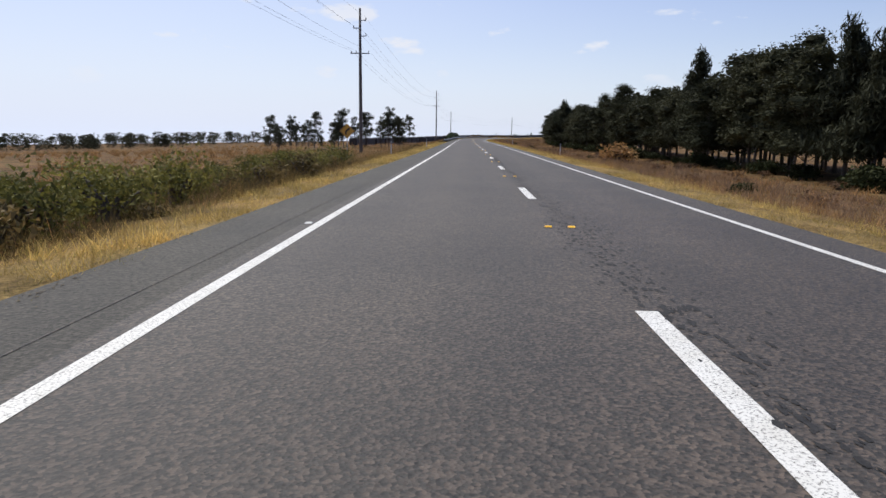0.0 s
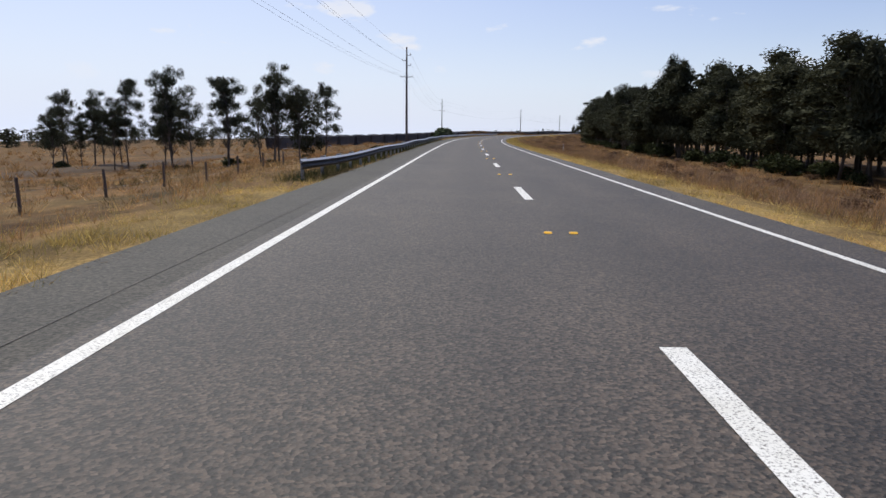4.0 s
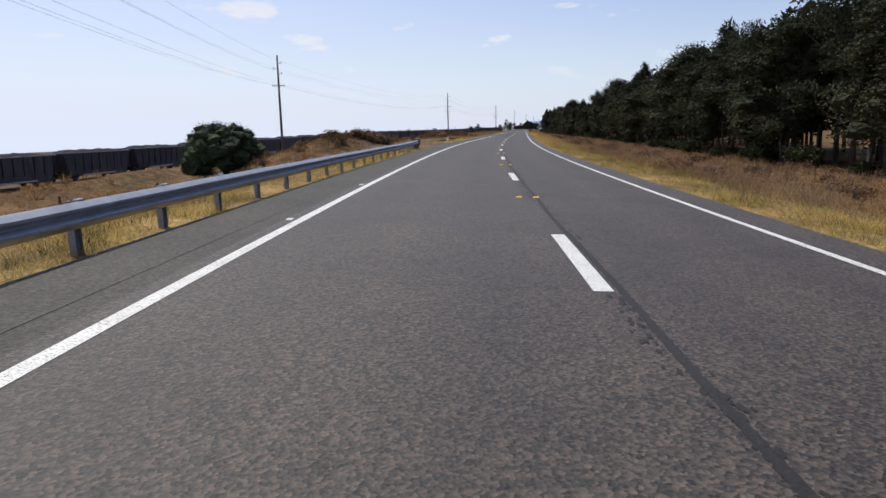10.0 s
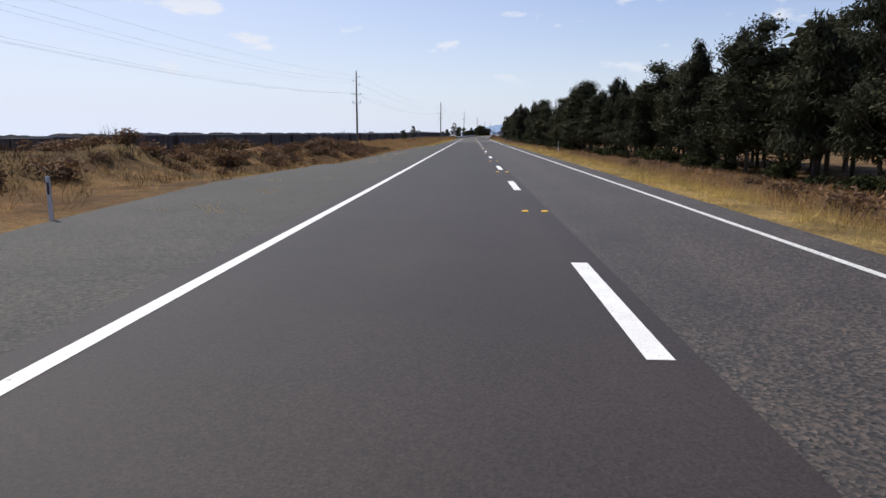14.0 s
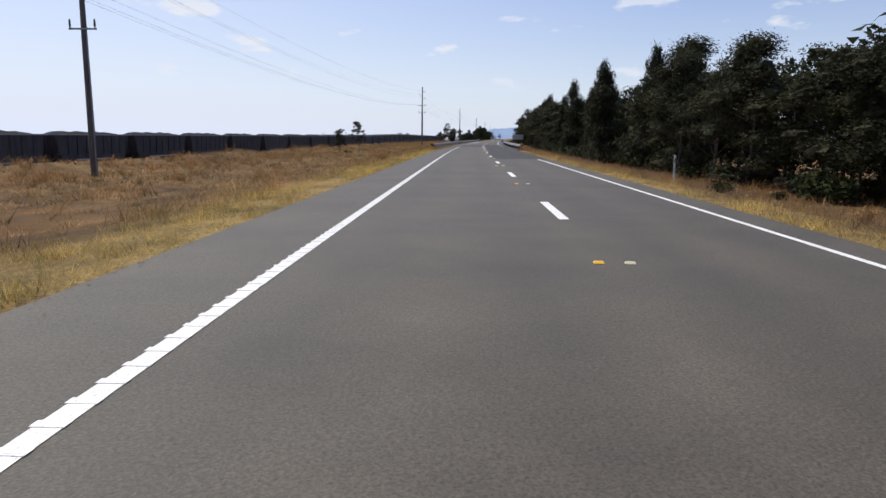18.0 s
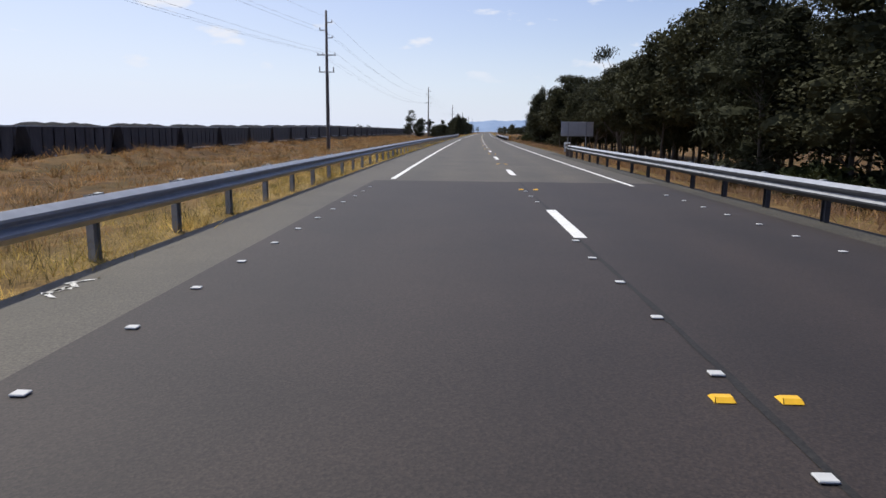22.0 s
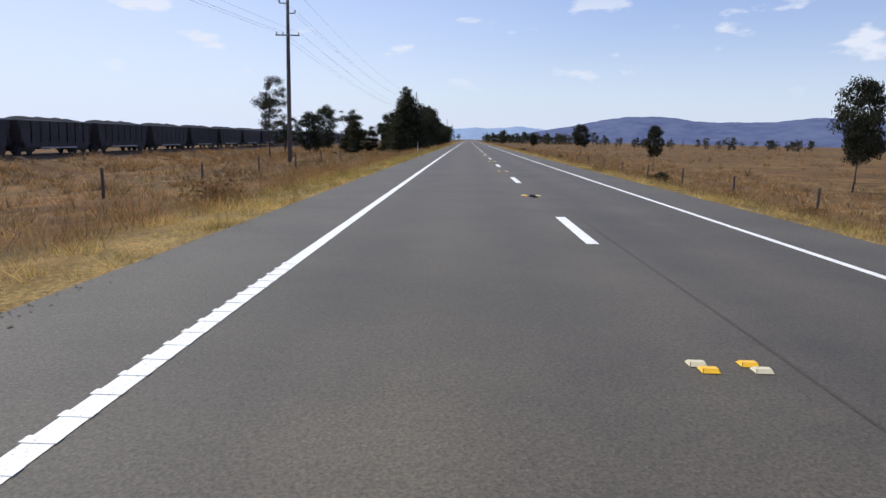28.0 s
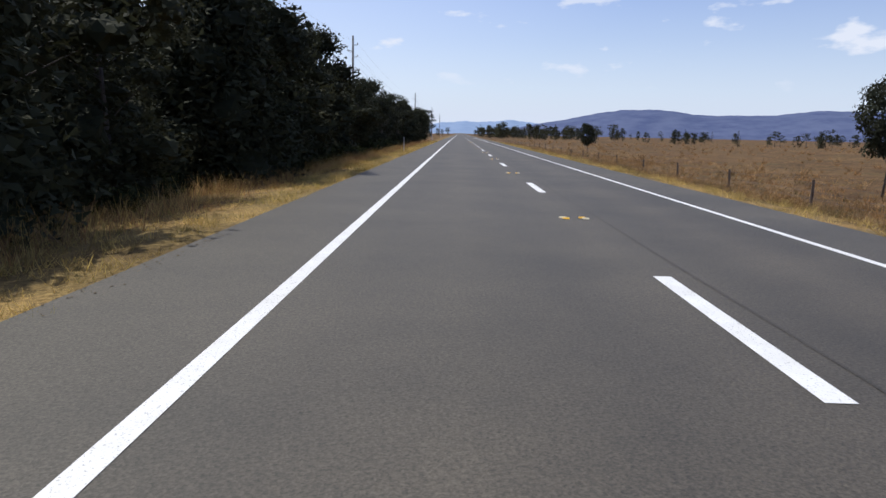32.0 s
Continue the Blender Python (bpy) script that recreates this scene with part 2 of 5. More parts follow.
M_STEEL = simple("galvanised_steel", (0.34, 0.35, 0.37), 0.45, 0.35, 0.16, 5)
# near-black steel that stands in for the shaded faces of rail beams
M_SHADE_STEEL = simple("shade_painted_steel", (0.042, 0.043, 0.047), 0.6, 0.2, 0.4, 4)
M_POST = simple("galvanised_post", (0.30, 0.31, 0.32), 0.55, 0.5, 0.2, 9)
M_DARKSTEEL = simple("painted_dark_steel", (0.05, 0.05, 0.055), 0.6, 0.3, 0.25, 6)
M_YELLOW = simple("yellow_sheeting", (0.55, 0.27, 0.02), 0.45, 0.0, 0.08)
M_AMBER = simple("amber_reflector", (0.85, 0.48, 0.02), 0.35, 0.0, 0.1)
M_CREAM = simple("faded_marker", (0.62, 0.55, 0.36), 0.5, 0.0, 0.1)
M_WHITE = simple("white_plastic", (0.52, 0.52, 0.50), 0.5, 0.0, 0.06)
M_BLACK = simple("black_sheeting", (0.015, 0.015, 0.015), 0.5, 0.0, 0.1)
M_RED = simple("dark_reflector", (0.045, 0.02, 0.02), 0.35)
M_ALU = simple("aluminium_back", (0.42, 0.43, 0.45), 0.5, 0.6, 0.08, 3)
M_PORCELAIN = simple("brown_porcelain", (0.10, 0.06, 0.045), 0.3)
M_WIRE = simple("wire", (0.18, 0.18, 0.19), 0.5, 0.6)
M_RUBBER = simple("tyre_rubber", (0.02, 0.02, 0.02), 0.9)


def wood(name, a, b):
    m = Mat(name, 0.9)
    g = m.noise(6, 5, 0.6, (6, 6, 0.5))
    m.color(m.ramp(g, [(0.3, a), (0.7, b)]))
    m.bump(g, 0.4, 0.01)
    return m.m


M_POLE = wood("weathered_pole", (0.075, 0.06, 0.05), (0.17, 0.145, 0.125))
M_BARK = wood("grey_bark", (0.040, 0.032, 0.027), (0.125, 0.104, 0.086))
M_FENCE = wood("fence_wood", (0.06, 0.045, 0.035), (0.17, 0.13, 0.10))


def foliage(name, a, b, glow=0.25, uneven=1.0, gloss=0.2):
    m = Mat(name, 0.75)
    m.b.inputs["Specular IOR Level"].default_value = gloss
    c = m.ramp(m.island(), [(0.0, a), (1.0, b)])
    shift = m.ramp(m.random(), [(0.0, (0.78, 0.80, 0.75)), (1.0, (1.2, 1.15, 1.05))])
    c = m.mix(1.0, c, shift, 'MULTIPLY')
    m.world_coords()
    broad = m.ramp(m.noise(0.35, 4, 0.65), [(0.3, (0.62, 0.62, 0.60)), (0.7, (1.25, 1.22, 1.18))])
    c = m.mix(1.0, c, broad, 'MULTIPLY')
    tuft = m.ramp(m.noise(1.7, 3, 0.6), [(0.32, (1 - 0.45 * uneven, 1 - 0.44 * uneven, 1 - 0.42 * uneven)), (0.5, (0.98, 0.97, 0.95)), (0.68, (1 + 0.35 * uneven, 1 + 0.30 * uneven, 1 + 0.22 * uneven))])
    c = m.mix(1.0, c, tuft, 'MULTIPLY')
    m.color(c)
    tr = m.node("ShaderNodeBsdfTranslucent", Color=c)
    mx = m.node("ShaderNodeMixShader", _0=glow, _1=m.b.outputs[0], _2=tr.outputs[0])
    m.t.links.new(mx.outputs[0], m.t.nodes["Material Output"].inputs[0])
    return m.m


M_LEAF = foliage("dark_foliage", (0.040, 0.043, 0.026), (0.062, 0.067, 0.041), 0.2, 0.3, 0.07)
M_GUM = foliage("gum_foliage", (0.034, 0.039, 0.027), (0.066, 0.073, 0.049), 0.2, 0.4, 0.08)
M_NEEDLE = foliage("needle_foliage", (0.035, 0.039, 0.025), (0.056, 0.061, 0.041), 0.18, 0.3, 0.07)
M_BUSH = foliage("bush_foliage", (0.020, 0.027, 0.012), (0.052, 0.062, 0.026), 0.18, gloss=0.08)
M_DOME = foliage("deep_green_foliage", (0.028, 0.042, 0.018), (0.060, 0.088, 0.034), 0.15, 0.35)
M_STRAW = foliage("straw", (0.31, 0.222, 0.078), (0.72, 0.565, 0.22), 0.4)
M_RUSSET = foliage("russet_grass", (0.18, 0.104, 0.048), (0.45, 0.280, 0.125), 0.32)
M_HEATH = foliage("brown_heath", (0.085, 0.050, 0.034), (0.22, 0.135, 0.078), 0.25)
M_THICKET = foliage("olive_weeds", (0.072, 0.060, 0.027), (0.22, 0.165, 0.070), 0.28)
M_GREENWEED = foliage("yellow_green_weeds", (0.085, 0.092, 0.028), (0.25, 0.235, 0.065), 0.3)
M_GREENGRASS = foliage("green_grass", (0.15, 0.145, 0.045), (0.44, 0.38, 0.12), 0.34)


def dry_ground():
    m = Mat("dry_ground", 0.95)
    m.world_coords()
    a = m.ramp(m.noise(1.6, 6, 0.7), [(0.28, (0.036, 0.023, 0.013)), (0.45, (0.088, 0.053, 0.025)), (0.58, (0.16, 0.101, 0.046)), (0.75, (0.27, 0.182, 0.085))])
    green = m.ramp(m.noise(0.16, 5, 0.65), [(0.50, (0, 0, 0)), (0.66, (0.65, 0.65, 0.65))])
    a = m.mix(green, a, m.ramp(m.noise(2.2, 5, 0.7), [(0.3, (0.040, 0.040, 0.020)), (0.7, (0.12, 0.105, 0.045))]))
    a = m.mix(m.ramp(m.noise(0.09, 5, 0.6), [(0.48, (0, 0, 0)), (0.62, (0.55, 0.55, 0.55))]), a, (0.19, 0.127, 0.058))
    a = m.mix(m.ramp(m.noise(0.05, 4, 0.6), [(0.50, (0, 0, 0)), (0.60, (0.5, 0.5, 0.5))]), a, (0.112, 0.062, 0.030))
    mask = m.t.nodes.new("ShaderNodeAttribute")
    mask.attribute_name = "verge"
    # straw tones; the darkest also paints in shadows between the grass tufts
    straw = m.ramp(m.noise(13.0, 6, 0.75), [(0.32, (0.12, 0.088, 0.037)), (0.52, (0.27, 0.198, 0.078)), (0.7, (0.45, 0.34, 0.14))])
    edge = m.node("ShaderNodeMath", _0=mask.outputs["Fac"], _1=m.ramp(m.noise(0.6, 4, 0.6), [(0.3, (0.35, 0.35, 0.35)), (0.6, (1, 1, 1))]))
    edge.operation = 'MULTIPLY'
    a = m.mix(edge.outputs[0], a, straw)
    spots = m.ramp(m.noise(0.35, 5, 0.7), [(0.35, (0.60, 0.60, 0.62)), (0.5, (1.0, 1.0, 1.0)), (0.7, (1.55, 1.42, 1.30))])
    a = m.mix(1.0, a, spots, 'MULTIPLY')
    litter = m.ramp(m.noise(16, 5, 0.75), [(0.34, (0.50, 0.50, 0.52)), (0.5, (0.95, 0.95, 0.95)), (0.66, (1.5, 1.45, 1.38))])
    a = m.mix(1.0, a, litter, 'MULTIPLY')
    far = m.ramp(m.noise(0.02, 3), [(0.35, (0.85, 0.83, 0.80)), (0.65, (1.12, 1.08, 1.02))])
    m.color(m.mix(1.0, a, far, 'MULTIPLY'))
    m.bump(m.noise(9, 6, 0.75), 0.5, 0.06)
    m.b.inputs["Specular IOR Level"].default_value = 0.08
    return m.m


def soil(name, a, b, scale):
    m = Mat(name, 0.95)
    m.world_coords()
    n = m.noise(scale, 6, 0.65)
    m.color(m.ramp(n, [(0.3, a), (0.7, b)]))
    m.bump(m.noise(scale * 5, 5), 0.6, 0.04)
    m.b.inputs["Specular IOR Level"].default_value = 0.1
    return m.m


M_GROUND = dry_ground()
M_BALLAST = soil("ballast", (0.052, 0.038, 0.027), (0.115, 0.082, 0.056), 4)
M_COAL = soil("coal", (0.012, 0.012, 0.013), (0.04, 0.04, 0.04), 3)


def wagon_paint():
    m = Mat("wagon_paint", 0.7, 0.1)
    n = m.noise(1.5, 6, 0.7, (1, 1, 0.25))
    c = m.ramp(n, [(0.3, (0.022, 0.022, 0.026)), (0.7, (0.075, 0.072, 0.075))])
    m.color(m.mix(1.0, c, m.ramp(m.random(), [(0, (0.75, 0.75, 0.8)), (1, (1.3, 1.25, 1.2))]), 'MULTIPLY'))
    return m.m


M_WAGON = wagon_paint()


# Air haze over the hills is painted as blue base colour and emission.
def hill_mat(name, a, b, haze_glow, scale=0.012):
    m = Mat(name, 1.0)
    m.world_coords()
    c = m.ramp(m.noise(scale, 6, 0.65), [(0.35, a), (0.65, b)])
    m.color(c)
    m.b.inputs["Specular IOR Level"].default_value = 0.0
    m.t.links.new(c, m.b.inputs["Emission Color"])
    m.b.inputs["Emission Strength"].default_value = haze_glow
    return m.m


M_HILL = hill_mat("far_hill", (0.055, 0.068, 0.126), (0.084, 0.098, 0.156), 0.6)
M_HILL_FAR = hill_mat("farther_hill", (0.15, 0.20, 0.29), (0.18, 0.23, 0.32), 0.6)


# ---------------------------------------------------------------- mesh helpers
def mesh(name, verts, faces, mat, smooth=False):
    me = bpy.data.meshes.new(name)
    me.from_pydata(verts if isinstance(verts, list) else verts.tolist(), [], faces if isinstance(faces, list) else faces.tolist())
    me.materials.append(mat)
    if smooth:
        me.polygons.foreach_set("use_smooth", [True] * len(me.polygons))
    me.update()
    return me


def tri_mesh(name, v, f, mats, index=None):
    """A mesh of triangles from arrays."""
    v, f = np.asarray(v, np.float32), np.asarray(f, np.int32)
    me = bpy.data.meshes.new(name)
    me.vertices.add(len(v))
    me.vertices.foreach_set("co", v.ravel())
    me.loops.add(f.size)
    me.loops.foreach_set("vertex_index", f.ravel())
    me.polygons.add(len(f))
    me.polygons.foreach_set("loop_start", np.arange(0, f.size, 3, dtype=np.int32))
    for m in mats:
        me.materials.append(m)
    if index is not None:
        me.polygons.foreach_set("material_index", np.asarray(index, np.int32))
    me.update(calc_edges=True)
    me.validate()
    return me


def arrays(me):
    """The corners and triangles of a mesh."""
    v = np.empty(len(me.vertices) * 3, np.float32)
    me.vertices.foreach_get("co", v)
    me.calc_loop_triangles()
    f = np.empty(len(me.loop_triangles) * 3, np.int32)
    me.loop_triangles.foreach_get("vertices", f)
    return v.reshape(-1, 3), f.reshape(-1, 3)


def part(name, me, parent=None, label="", place=None):
    ob = new(name, me)
    if parent:
        ob.parent = parent
    if place is not None:
        ob.matrix_basis = place
    if label:
        ob["label"] = label
    return ob


def thing(name, label, category, group="", kind=""):
    return tagged(new(name), label, category, group, kind)


class Shape:
    """Gathers boxes, tubes and sweeps into one mesh."""

    def __init__(self):
        self.v, self.f = [], []

    def add(self, verts, faces):
        k = len(self.v)
        self.v += [tuple(map(float, p)) for p in verts]
        self.f += [tuple(i + k for i in f) for f in faces]
        return self

    def box(self, x0, y0, z0, x1, y1, z1, bevel=0.0, turn=None):
        bm = bmesh.new()
        bmesh.ops.create_cube(bm, size=1)
        for v in bm.verts:
            v.co = Vector(((x0 + x1) / 2 + v.co.x * (x1 - x0), (y0 + y1) / 2 + v.co.y * (y1 - y0), (z0 + z1) / 2 + v.co.z * (z1 - z0)))
        if bevel:
            bmesh.ops.bevel(bm, geom=bm.edges[:], offset=bevel, segments=1, affect='EDGES')
        if turn is not None:
            bm.transform(turn)
        bm.verts.index_update()
        self.add([v.co for v in bm.verts], [[v.index for v in f.verts] for f in bm.faces])
        bm.free()
        return self

    def tube(self, pts, radii, sides=8, cap=True):
        pts = [Vector(p) for p in pts]
        rings = []
        k = len(self.v)
        for i, p in enumerate(pts):
            d = (pts[min(i + 1, len(pts) - 1)] - pts[max(i - 1, 0)]).normalized()
            a = d.orthogonal().normalized() if abs(d.z) < 0.9 else (Vector((1, 0, 0)) - d * d.x).normalized()
            b = d.cross(a)
            r = radii[i] if isinstance(radii, (list, tuple)) else radii
            for j in range(sides):
                an = 2 * math.pi * j / sides
                self.v.append(tuple(p + (a * math.cos(an) + b * math.sin(an)) * r))
        for i in range(len(pts) - 1):
            for j in range(sides):
                j2 = (j + 1) % sides
                self.f.append((k + i * sides + j, k + i * sides + j2, k + (i + 1) * sides + j2, k + (i + 1) * sides + j))
        if cap:
            self.f.append(tuple(k + j for j in reversed(range(sides))))
            self.f.append(tuple(k + (len(pts) - 1) * sides + j for j in range(sides)))
        return self

    def mesh(self, name, mat, smooth=False):
        return mesh(name, self.v, self.f, mat, smooth)


# ---------------------------------------------------------------- ground, road
S_ROWS = np.concatenate([np.arange(-400, -40, 40), np.arange(-40, 1000, 2.5), np.arange(1000, 1500, 10), np.arange(1500, 4600, 150)])
LATS = np.concatenate([[-3000, -1800, -1000, -600, -380, -250, -170, -120], np.arange(-90, -60, 6), np.arange(-60, -30, 2), np.arange(-30, -8, 1.5), np.arange(-8, -4.9, 0.5),
                       [-4.7, 3.2], np.arange(3.7, 8, 0.6), np.arange(8, 30, 1.6), np.arange(30, 90, 6), [90, 120, 170, 250, 380, 600, 1000, 1800, 3000]])


def build_ground():
    side = radians(-9)
    verts = []
    for s in S_ROWS:
        near = np.clip(LATS, -90, 90)
        x, y = plan(s, near)
        out = LATS - near
        x, y = x + out * math.cos(side), y + out * math.sin(side)
        z = ground_z(s, LATS)
        verts.append(np.stack([x, y, z], 1))
    n, w = len(S_ROWS), len(LATS)
    idx = np.arange(n * w).reshape(n, w)
    f = np.stack([idx[:-1, :-1], idx[:-1, 1:], idx[1:, 1:], idx[1:, :-1]], -1).reshape(-1, 4)
    me = mesh("ground", np.concatenate(verts), f, M_GROUND, True)
    off = np.where(LATS < 0, -5.0 - LATS, LATS - 3.6)
    strip_of_straw = np.exp(-(np.maximum(off, 0) / 2.1) ** 2)
    along, across = S_ROWS[:, None], LATS[None, :]
    dull = ((along > 580) & (along < 790) & (across > 0)) | ((along > 142) & (along < 216) & (across < 0))
    me.attributes.new("verge", 'FLOAT', 'POINT').data.foreach_set("value", (strip_of_straw[None, :] * np.where(dull, 0.25, 1.0)).ravel().astype(np.float32))
    tagged(new("ground", me), "dry brown grassland beside the highway, patchy straw and earth", "ground", kind="structure")


build_ground()


def strip(name, s0, s1, lat0, lat1, mat, label, category, up=0.0, step=2.5, parent=None, wobble=0.0, thick=0.0, kind="structure", shift=None):
    """A band of road from s0 to s1 between two sides."""
    ss = np.linspace(s0, s1, max(2, int((s1 - s0) / step) + 1))
    cols = np.linspace(0, 1, max(2, int((lat1 - lat0) / 1.2) + 1))
    rng = np.random.default_rng(int(abs(s0 * 7 + lat0 * 31)))
    verts = []
    for i, s in enumerate(ss):
        a, b = lat0, lat1
        if wobble:
            a, b = a + rng.uniform(-wobble, wobble), b + rng.uniform(-wobble, wobble)
        lat = a + (b - a) * cols + (float(shift(s)) if shift else 0.0)
        x, y = plan(s, lat)
        verts.append(np.stack([x, y, road_z(s, lat) + up], 1))
    v = np.concatenate(verts)
    n, w = len(ss), len(cols)
    idx = np.arange(n * w).reshape(n, w)
    f = np.stack([idx[:-1, :-1], idx[:-1, 1:], idx[1:, 1:], idx[1:, :-1]], -1).reshape(-1, 4).tolist()
    v = v.tolist()
    if thick:
        rim = list(idx[0, :]) + list(idx[1:, -1]) + list(idx[-1, -2::-1]) + list(idx[-2:0:-1, 0])
        k = len(v)
        v += [[v[i][0], v[i][1], v[i][2] - thick] for i in rim]
        for j in range(len(rim)):
            j2 = (j + 1) % len(rim)
            f.append([int(rim[j]), k + j, k + j2, int(rim[j2])])
    me = mesh(name, v, f, mat)
    across = np.tile(lat0 + (lat1 - lat0) * cols, n)
    across = np.concatenate([across, across[rim]]) if thick else across
    me.attributes.new("lat", 'FLOAT', 'POINT').data.foreach_set("value", across.astype(np.float32))
    ob = new(name, me)
    if parent:
        ob.parent = parent
        if label:
            ob["label"] = label
    else:
        tagged(ob, label, category, kind=kind)
    return ob


LEFT, RIGHT = -3.5, 2.80          # edge lines
L_EDGE, R_EDGE = -4.95, 3.50      # the sealed surface
road = thing("road", "two-lane sealed highway with patches of old and new asphalt", "road", kind="structure")
OLD, NEWL, NEW2, GREY0, MIX0, DARK0, GREY1 = -120, 399.0, 483, 506, 551, 607, 636.5
strip("old_seal", OLD, NEWL, LEFT - 0.25, R_EDGE, M_SEAL, "coarse grey chip seal", "", parent=road, thick=0.12)
strip("new_lane", NEWL, NEW2, LEFT - 0.35, 0.25, M_NEW, "dark new asphalt lane", "", parent=road, thick=0.12)
strip("old_lane", NEWL, NEW2, 0.25, R_EDGE, M_SEAL, "coarse grey chip seal", "", parent=road, thick=0.12)
strip("new_pavement", NEW2, GREY0, LEFT - 0.35, R_EDGE, M_NEW, "dark new asphalt", "", parent=road, thick=0.12)
strip("grey_pavement", GREY0, MIX0, LEFT - 0.35, R_EDGE, M_GREY, "smooth grey asphalt", "", parent=road, thick=0.12)
strip("grey_lane", MIX0, DARK0, LEFT - 0.35, -0.02, M_GREY, "smooth grey asphalt", "", parent=road, thick=0.12)
strip("dark_lane", MIX0, DARK0, -0.02, R_EDGE, M_NEW, "dark new asphalt", "", parent=road, thick=0.12)
strip("bridge_pavement", DARK0, GREY1, LEFT - 0.35, R_EDGE, M_NEW, "dark new asphalt", "", parent=road, thick=0.12)
strip("grey_pavement", GREY1, 1500, LEFT - 0.35, R_EDGE, M_GREY, "smooth grey asphalt", "", parent=road, thick=0.12)
strip("shoulder", OLD, NEWL, L_EDGE, LEFT - 0.25, M_SHOULDER, "sealed gravelly shoulder", "", parent=road, thick=0.12, wobble=0.0, up=-0.004)
strip("shoulder", NEWL, GREY0, L_EDGE - 0.5, LEFT - 0.35, M_SHOULDER, "sealed gravelly shoulder", "", parent=road, thick=0.12, up=-0.004)
strip("shoulder", GREY0, 1500, L_EDGE, LEFT - 0.35, M_GREY, "grey sealed shoulder", "", parent=road, thick=0.12, up=-0.002)
strip("right_shoulder", 583, 661, R_EDGE, R_EDGE + 0.6, M_SHOULDER, "brownish sealed shoulder", "", parent=road, thick=0.12, up=-0.003)
strip("right_shoulder", 661, 713, R_EDGE, R_EDGE + 0.65, M_GREY, "grey sealed shoulder", "", parent=road, thick=0.12, up=-0.003)
strip("right_shoulder", 790, 1500, R_EDGE, R_EDGE + 0.5, M_GREY, "grey sealed shoulder", "", parent=road, thick=0.12, up=-0.003)
strip("far_road", 1500, 2600, L_EDGE, R_EDGE, M_GREY, "", "", parent=road, thick=0.12, step=25)


def marking(name, s0, s1, lat, width, mat, parent, up=0.004, shift=None):
    return strip(name, s0, s1, lat - width / 2, lat + width / 2, mat, "", "", up=up, parent=parent, shift=shift)


def inset(s):
    """How far the left edge line stands nearer to the middle than LEFT."""
    return np.interp(s, [480, 510, 620, 660, 720, 770, 845, 890, 1500], [0.0, 0.07, 0.07, 0.12, 0.12, 0.07, 0.13, 0.16, 0.16])



lines = thing("road_markings", "white painted edge lines and broken centre line", "road markings", kind="structure")
marking("edge_line", OLD, NEWL, LEFT, 0.14, M_LINE_OLD, lines, shift=inset)
marking("edge_line", NEWL, 607, LEFT, 0.14, M_LINE, lines, shift=inset)
marking("edge_line", 637, 724, LEFT, 0.14, M_LINE, lines, shift=inset)
marking("edge_line", 752, 1500, LEFT, 0.14, M_LINE, lines, shift=inset)
marking("edge_line", OLD, 483, RIGHT, 0.11, M_LINE_OLD, lines)
marking("edge_line", 483, 551, RIGHT, 0.11, M_LINE, lines)
marking("edge_line", 635.5, 718.5, RIGHT - 0.12, 0.11, M_LINE, lines)
marking("edge_line", 755, 1500, RIGHT - 0.2, 0.11, M_LINE, lines)


def dash_stations():
    for phase, a, b, mat, ahead in ((6.13, -50, 399, M_LINE_OLD, 7.75), (6.13, 399, 418, M_LINE, 7.6), (3.17, 418, 660, M_LINE, 7.9), (1.86, 660, 1300, M_LINE, 7.15)):
        s = math.ceil((a - phase) / 12) * 12 + phase
        while s + 3 < b:
            yield s, mat, s + (float(np.interp(s, [470, 490, 515, 535, 600, 612], [7.7, 7.7, 8.35, 8.7, 7.1, 6.9])) if 418 < s < 660 else ahead - float(np.interp(s, [30, 42, 54, 68, 150, 180, 230, 256, 300, 325, 336, 350, 362, 399], [0.1, 0.4, 0.1, 0, 0.15, 0.1, 0, 0.2, 0.1, 0.1, 0.85, 0.85, 0.3, 0.0])))
            s += 12


dashes = list(dash_stations())
for s, mat, mark in dashes:
    back = 0.7 if 590 < s < 592 or 650 < s < 652 else 0.0
    marking("dash", s - back, s + (1.2 if 673 < s < 675 else 3.0) - (back if s < 600 else 0.0), 0.0, 0.17, mat, lines)


def reflector(body=M_AMBER, label="amber raised reflective pavement marker on the centre line"):
    """A raised pavement marker: a low bevelled block with two amber faces."""
    top = thing("pavement_marker", label, "road marker", "centre line markers")
    part("body", Shape().add([(-.055, -.05, 0), (.055, -.05, 0), (.055, .05, 0), (-.055, .05, 0), (-.045, -.022, .02), (.045, -.022, .02), (.045, .022, .02), (-.045, .022, .02)],
                             [(4, 5, 6, 7), (1, 2, 6, 5), (3, 0, 4, 7)]).mesh("marker_body", body), top)
    for k in (-1, 1):
        part("reflector_face", Shape().add([(-.05, k * .0505, .001), (.05, k * .0505, .001), (.042, k * .0225, .0205), (-.042, k * .0225, .0205)], [(0, 1, 2, 3)]).mesh("marker_face", body), top)
    return top


